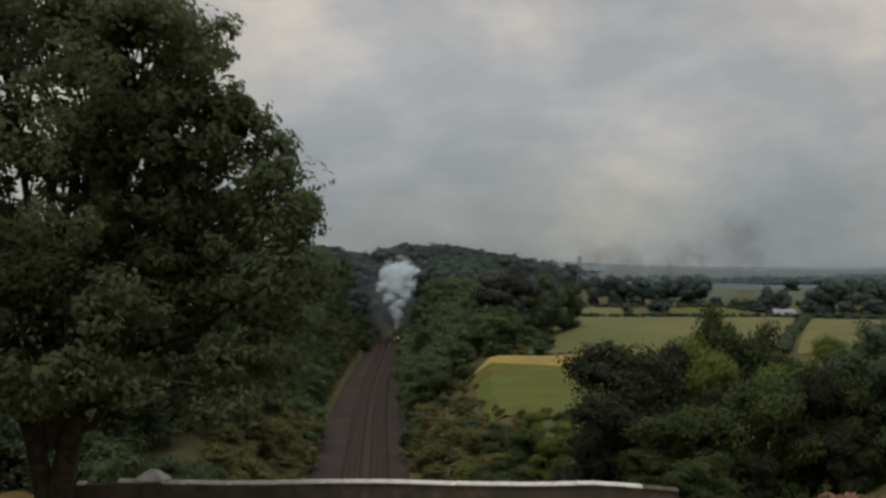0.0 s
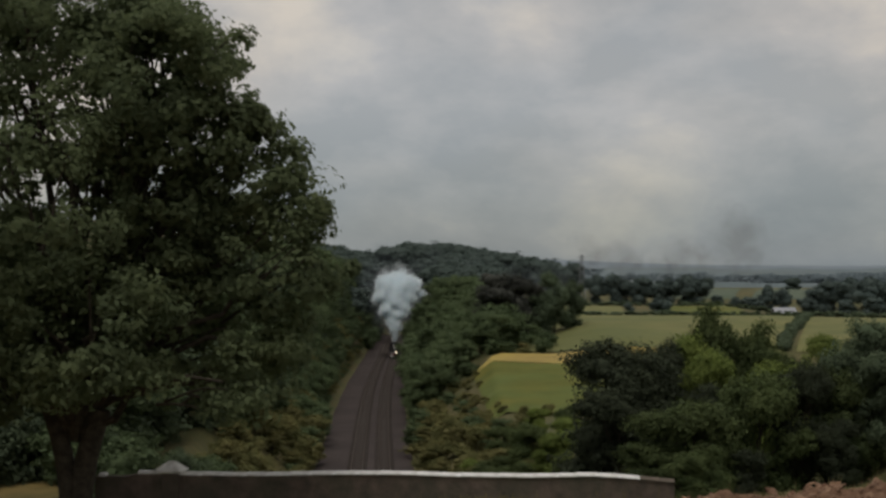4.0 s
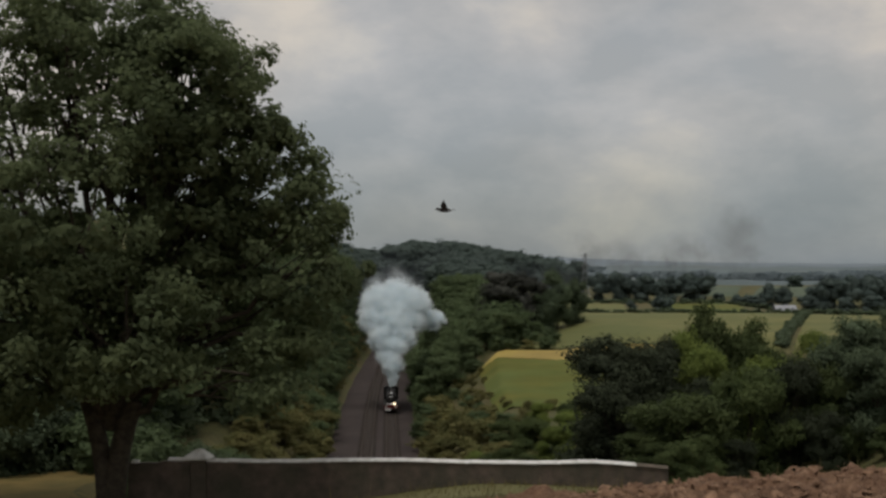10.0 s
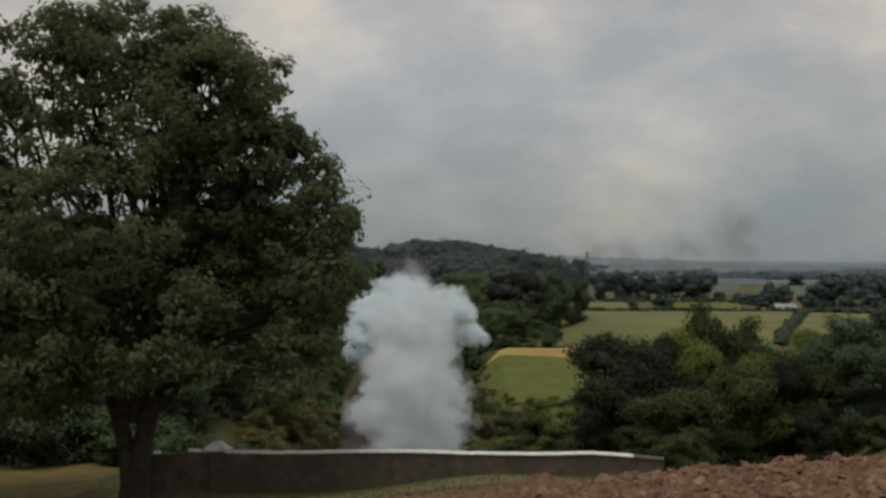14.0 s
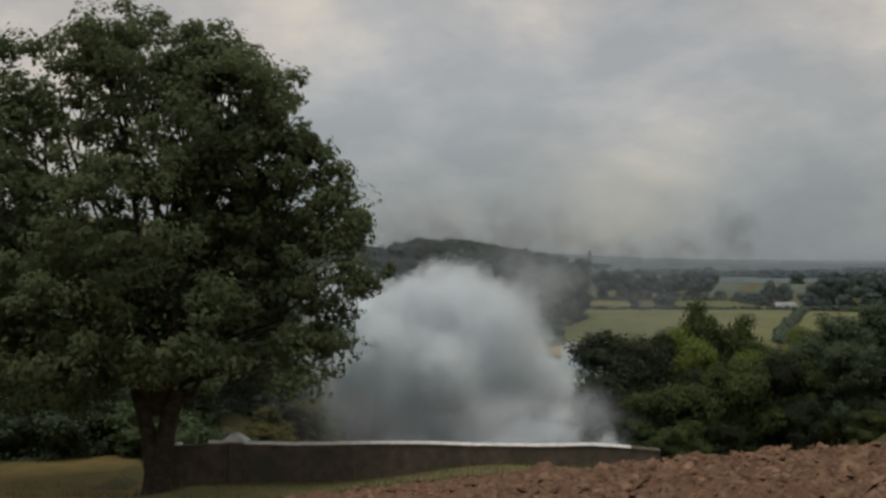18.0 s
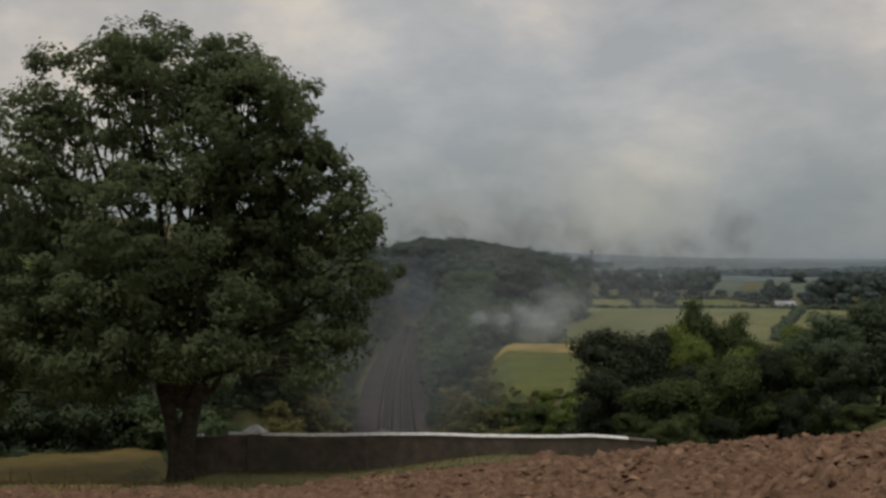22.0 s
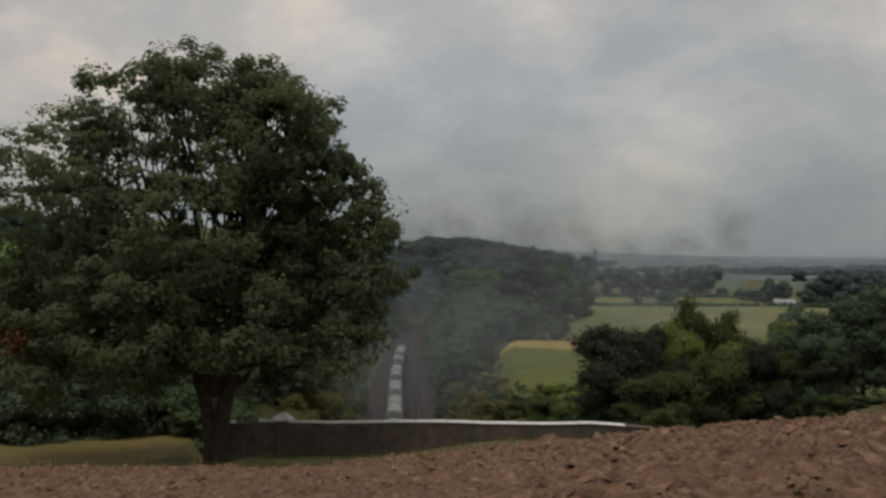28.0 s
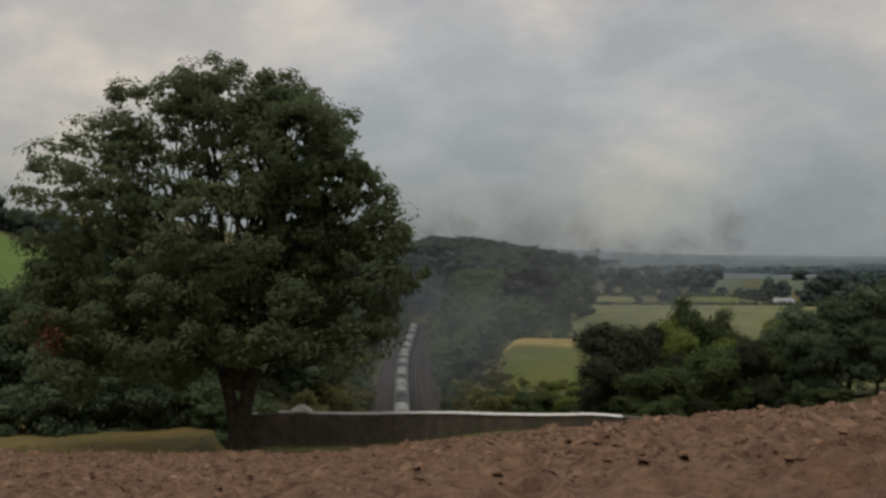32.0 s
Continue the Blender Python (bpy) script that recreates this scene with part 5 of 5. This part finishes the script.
def steam_plume():
    r = random.Random(17)
    # the plume that rides above the chimney: offsets (across, behind, up), radius
    ride = [(0.1, 2.1, 4.6, 0.55), (0.2, 2.4, 5.3, 1.05), (0.3, 2.9, 6.3, 1.5), (0.2, 3.4, 7.4, 2.05), (0.2, 3.9, 8.6, 2.6), (-0.6, 4.8, 9.8, 2.6), (1.0, 5.5, 11.0, 2.9), (-2.0, 6.5, 12.4, 3.2), (2.2, 7.0, 13.2, 3.4), (0.0, 8.0, 14.6, 3.9), (-3.6, 9.5, 15.6, 3.6),
            (3.6, 9.5, 16.0, 3.7), (0.6, 11, 17.6, 4.2), (-3.0, 12, 19.0, 3.6), (4.6, 12, 18.2, 3.3), (5.2, 14, 19.4, 2.8), (3.2, 13, 21.0, 3.4), (-1.0, 14, 22.4, 3.4), (1.6, 9, 12.6, 3.0), (-1.2, 7.5, 11.0, 2.6), (1.4, 15, 23.8, 3.0),
            (2.4, 11, 18.6, 3.8), (-2.2, 11, 17.2, 3.8), (0.4, 12.5, 20.2, 3.9), (3.6, 12, 20.0, 3.2), (-2.6, 13, 20.8, 3.2), (0.2, 14, 22.0, 3.4), (0.0, 9.0, 16.0, 4.0),
            (-2.4, 15, 25.6, 3.6), (2.6, 16, 26.2, 3.2), (0.6, 18, 28.4, 3.2), (6.6, 14, 21.6, 2.8), (7.6, 15, 19.0, 2.2), (8.6, 16, 20.6, 2.0)]
    # flanks that swell out as the engine nears the tunnel
    flank = [(-4.6, 9, 15.0, 3.0), (-3.8, 8, 12.2, 2.9), (-2.6, 7, 10.0, 2.5), (-4.8, 10, 18.0, 2.8), (4.4, 9, 13.6, 2.9), (3.2, 8, 11.2, 2.5), (5.0, 10, 16.4, 2.8)]
    inner = len(ride)
    ride += flank
    for i, (dx, dy, dz, rad) in enumerate(ride):
        dz = min(dz, 19 + (dz - 19) * 0.45) - (4.0 if dx > 6 else 0)
        p = puff(("steam" if i < 28 or dx > 6 or i >= inner else "faint", i % 3), "billowing dense white steam above the locomotive" if i < 28 or dx > 6 or i >= inner else "thin wisps of steam fading above the plume", rad)
        rows, spin = [], r.uniform(-9, 9)
        side, up = r.uniform(-0.3, 1.0), r.uniform(0.2, 0.9)
        for t in np.arange(0, 32.01, 1.0):
            grow_in = 1.0 + 0.3 * max(0, 1 - t / 6)
            y = engine_y(t) + dy
            stop = 112 + dy * 2.0 + 8 * (i % 3)
            swell = 1.0 if i < inner else 0.25 + 0.75 * float(sstep(t, 9.5, 13.0))
            x, z = right_track(y) + dx * swell * grow_in, 0.3 + 4 + (dz - 4) * grow_in
            if y < stop:
                late = (stop - y) / 21.5
                x, z, y = right_track(stop) + dx + side * 2.2 * late, z + up * late - 1.1 * max(0, late - 2.2) ** 1.7, stop
                x += 0.5 * max(0, late - 2) ** 2
            rows.append((t, pose(x, y, z, spin * t * 0.4, 0, spin * t)))
        walk(p, rows)
    # steam thrown back out of the tunnel mouth, rolling to the east, then lifting and thinning
    for i in range(54):
        p = puff(("mist", i % 3), "rolling cloud of thinning white steam by the tunnel mouth", r.uniform(4.2, 6.8))
        h = ((i * 23) % 54) / 53
        f = ((i * 37 + 11) % 54) / 53
        x1 = -15.0 + (27.0 - 12.0 * h) * f + r.uniform(-1, 1)
        y1, z1 = r.uniform(96, 130), 5.5 + 16.5 * h
        t0 = 11.4 + 3.4 * abs(x1 + 6) / 17 + r.uniform(0, 0.7) + (1.4 if x1 < -8.5 else 0)
        vx, vz = 1.8 - 1.5 * h + r.uniform(-0.3, 0.3), r.uniform(0.1, 0.6)
        go, fade = (16.4 + 0.6 * f + r.uniform(0, 0.6), 2.3) if h < 0.4 else (16.8 + 1.2 * h + 0.9 * f + r.uniform(-0.2, 0.6), 4.6)
        x0, y0, z0 = float(line_x(86)), 86.0, -12.0
        rows = []
        for t in np.arange(0, 32.01, 1.0):
            u = float(sstep(t, t0, t0 + 2.4))
            late = max(0.0, t - t0 - 2.4)
            a = Vector((x0 + (x1 - x0) * u + vx * late, y0 + (y1 - y0) * u + 1.5 * late, z0 + (z1 - z0) * u + vz * late))
            q = a.lerp(Vector((x1 * 0.9, 100, -13)) if h < 0.4 else Vector((13 + 0.4 * x1, 290, 7)), float(sstep(t, go, go + fade)))
            rows.append((t, pose(q.x, q.y, q.z, 0, 0, 4 * t)))
        walk(p, rows)
    for i in range(22):
        f, h = ((i * 17) % 22) / 21, ((i * 7 + 5) % 22) / 21
        p = puff(("faint", i % 3), "thin remains of white steam hanging over the cutting", r.uniform(6.0, 9.5))
        x1, y1, z1 = -15 + 22 * f, r.uniform(105, 140), 8 + 15 * h
        t0, go = 13.6 + 2.4 * r.random() + (1.0 if x1 < -8 else 0), 17.5 + 1.6 * f + 1.1 * h
        vx, vz = 0.6 + 1.5 * f, r.uniform(0.1, 0.7)
        rows = []
        for t in np.arange(0, 32.01, 1.0):
            u, v = float(sstep(t, t0, t0 + 3.0)), float(sstep(t, go, go + 4.4))
            late = max(0.0, t - t0 - 3.0)
            a = Vector((-7 + (x1 + 7) * u + vx * late, 86 + (y1 - 86) * u + 1.5 * late, -14 + (z1 + 14) * u + vz * late))
            q = a.lerp(Vector((12 + 0.5 * x1, 290, 7)), v)
            rows.append((t, pose(q.x, q.y, q.z, 0, 0, 3 * t)))
        walk(p, rows)
    # steam curling round the end of the wall
    for i in range(11):
        f = i / 10
        thick = i % 3 == 0
        p = puff(("mist" if thick else "faint", i % 3), "low curl of white steam spilling along behind the wall", r.uniform(2.4, 3.2) if thick else r.uniform(3.0, 4.4))
        t0, go = 13.8 + 1.5 * f, (16.7 if thick else 17.9) + 0.9 * ((i * 7) % 11) / 10
        x1, y1, z1 = -1 + 10.5 * f, r.uniform(63, 70), 14.6 + r.uniform(0, 2.2) - 0.6 * f
        rows = []
        for t in np.arange(0, 32.01, 1.0):
            u, v = float(sstep(t, t0, t0 + 2.0)), float(sstep(t, go, go + 1.9))
            rows.append((t, pose(-4 + (x1 + 4) * u + 0.7 * max(0, t - t0 - 2) * (1 - v), y1, 4 + (z1 - 4) * u - 12 * v, 0, 0, 5 * t)))
        walk(p, rows)
    for i in range(8):
        p = puff(("veil", i % 3), "thin veil of drifting grey steam over the line", r.uniform(28, 40))
        x1, y1, z1 = -34 + 9.5 * i + r.uniform(-4, 4), r.uniform(140, 190), 4 + 2.2 * i + r.uniform(0, 8)
        rows = []
        for t in np.arange(0, 32.01, 1.0):
            u = float(sstep(t, 12.0, 18.0))
            x0, y0, z0 = float(line_x(110)), 110.0, -24.0
            late = max(0.0, t - 18)
            rows.append((t, pose(x0 + (x1 - x0) * u + 0.3 * late, y0 + (y1 - y0) * u + 2 * late, z0 + (z1 - z0) * u - 0.2 * late, 0, 0, 2 * t)))
        walk(p, rows)
    # the last wisps that linger below the wood, then pass behind the copse
    for i, (dx, dz, rad) in enumerate(((0, 0, 3.4), (3.2, 1.8, 2.6), (-3.0, 0.6, 2.8), (5.5, 0.2, 2.4))):
        p = puff(("faint", i % 3), "last wisp of white steam drifting below the wood", rad)
        ts, xs = (0, 12.5, 17.5, 21.5, 24.5, 27.5, 32), (-8, -8, 1 + dx, 4 + dx, 9 + dx * 0.7, 11 + dx * 0.3, 11)
        ys, zs = (90, 90, 150, 168, 190, 250, 254), (-8, -8, 15 + dz, 16.5 + dz, 17 + dz, 17, 15)
        walk(p, [(t, pose(float(np.interp(t, ts, xs)), float(np.interp(t, ts, ys)), float(np.interp(t, ts, zs)), 0, 0, 3 * t)) for t in np.arange(0, 32.01, 1.0)])


def smoke_drift():
    # old smoke hanging over the far side of the valley
    for i, (x, y, z, rad, vx) in enumerate(((128, 520, 32, 16, -0.35), (126, 530, 41, 15, -0.35), (92, 500, 27, 12, -0.25), (99, 505, 33, 8, -0.25), (56, 480, 30, 10, -0.25), (108, 515, 30, 12, -0.3), (74, 500, 29, 13, -0.2))):
        p = puff(("soot", i % 3), "faint dark coal smoke hanging over the valley", rad)
        walk(p, [(t, pose(x + vx * t, y, z + 0.05 * t, 0, 0, 0.6 * t)) for t in (0, 8, 16, 24, 32)])
    for i, (x, y, z, rad) in enumerate(((-46, 440, 12, 26), (-24, 430, 16, 26), (-2, 445, 14, 28), (18, 436, 13, 26), (40, 446, 12, 24), (-12, 415, 9, 24), (10, 412, 8, 22))):
        p = puff(("haze", i % 3), "thin blue haze of old smoke before the wooded hill", rad)
        walk(p, [(t, pose(x + 0.2 * t, y, z, 0, 0, 0.5 * t)) for t in (0, 16, 32)])
    for i, (x, z, rad) in enumerate(((-6, 40, 17), (16, 37, 18), (38, 36, 16), (-20, 36, 15), (2, 28, 18), (22, 27, 18))):
        p = puff(("soot", i % 3), "brownish smoke drifting over the wooded hill", rad)
        rows = []
        for t in (0, 4, 8, 12, 14, 16, 18, 20, 22, 24, 26, 28, 30, 32):
            u = float(sstep(t, 2, 20))
            rows.append((t, pose(-40 + (x + 40) * u, 560 - 150 * u, -24 + (z + 24) * u, 0, 0, t)))
        walk(p, rows)


def bird():
    root = tagged(empty("bird"), "small dark bird flying across the valley", "bird")
    bm = bmesh.new()
    bmesh.ops.create_uvsphere(bm, u_segments=12, v_segments=8, radius=0.5, matrix=Matrix.Diagonal((0.42, 0.15, 0.15, 1)))
    part("body", bm, M_BIRD, root, smooth=True)
    bm = bmesh.new()
    bmesh.ops.create_uvsphere(bm, u_segments=10, v_segments=6, radius=0.06, matrix=Matrix.Translation((-0.22, 0, 0.03)))
    rod(bm, (-0.26, 0, 0.03), (-0.34, 0, 0.02), 0.02, 0.004, 6)
    part("head", bm, M_BIRD, root, smooth=True)
    bm = bmesh.new()
    box(bm, 0.16, -0.05, -0.008, 0.36, 0.05, 0.008, 0.004)
    part("tail", bm, M_BIRD, root)
    wings = []
    for s in (-1, 1):
        bm = bmesh.new()
        vs = [bm.verts.new(p) for p in ((-0.10, 0, 0.01), (-0.14, s * 0.2, 0.015), (-0.03, s * 0.45, 0.01), (0.06, s * 0.22, 0.005), (0.1, 0, 0.0))]
        f = bm.faces.new(vs)
        g = bmesh.ops.extrude_face_region(bm, geom=[f])
        for v in g["geom"]:
            if isinstance(v, bmesh.types.BMVert):
                v.co.z -= 0.012
        wings.append((s, part("wing", bm, M_BIRD, root)))
    ts = [0, 9.3, 9.4, 9.5, 9.6, 9.7, 9.8, 9.9, 10.0, 10.1, 10.2, 10.4, 32]
    xs = np.interp(ts, (0, 9.3, 9.5, 10.0, 10.2, 10.4, 32), (60, 17.5, 13.6, -0.5, -6.0, -12, -60))
    zs = np.interp(ts, (0, 9.5, 9.8, 10.0, 10.4, 32), (30.0, 28.1, 28.0, 27.6, 26.5, 24))
    ys = np.interp(ts, (0, 9.3, 10.2, 10.4, 32), (120, 32, 31, 62, 140))
    walk(root, [(t, pose(x, y, z)) for t, x, y, z in zip(ts, xs, ys, zs)])
    for s, w in wings:
        rows = [(0, pose(0, 0, 0))] + [(t, pose(0, 0, 0, s * a)) for t, a in zip(ts[1:-1], (20, -30, 10, 45, -20, 40, -25, 45, -20, 20, 0))] + [(32, pose(0, 0, 0))]
        walk(w, rows)


motions()
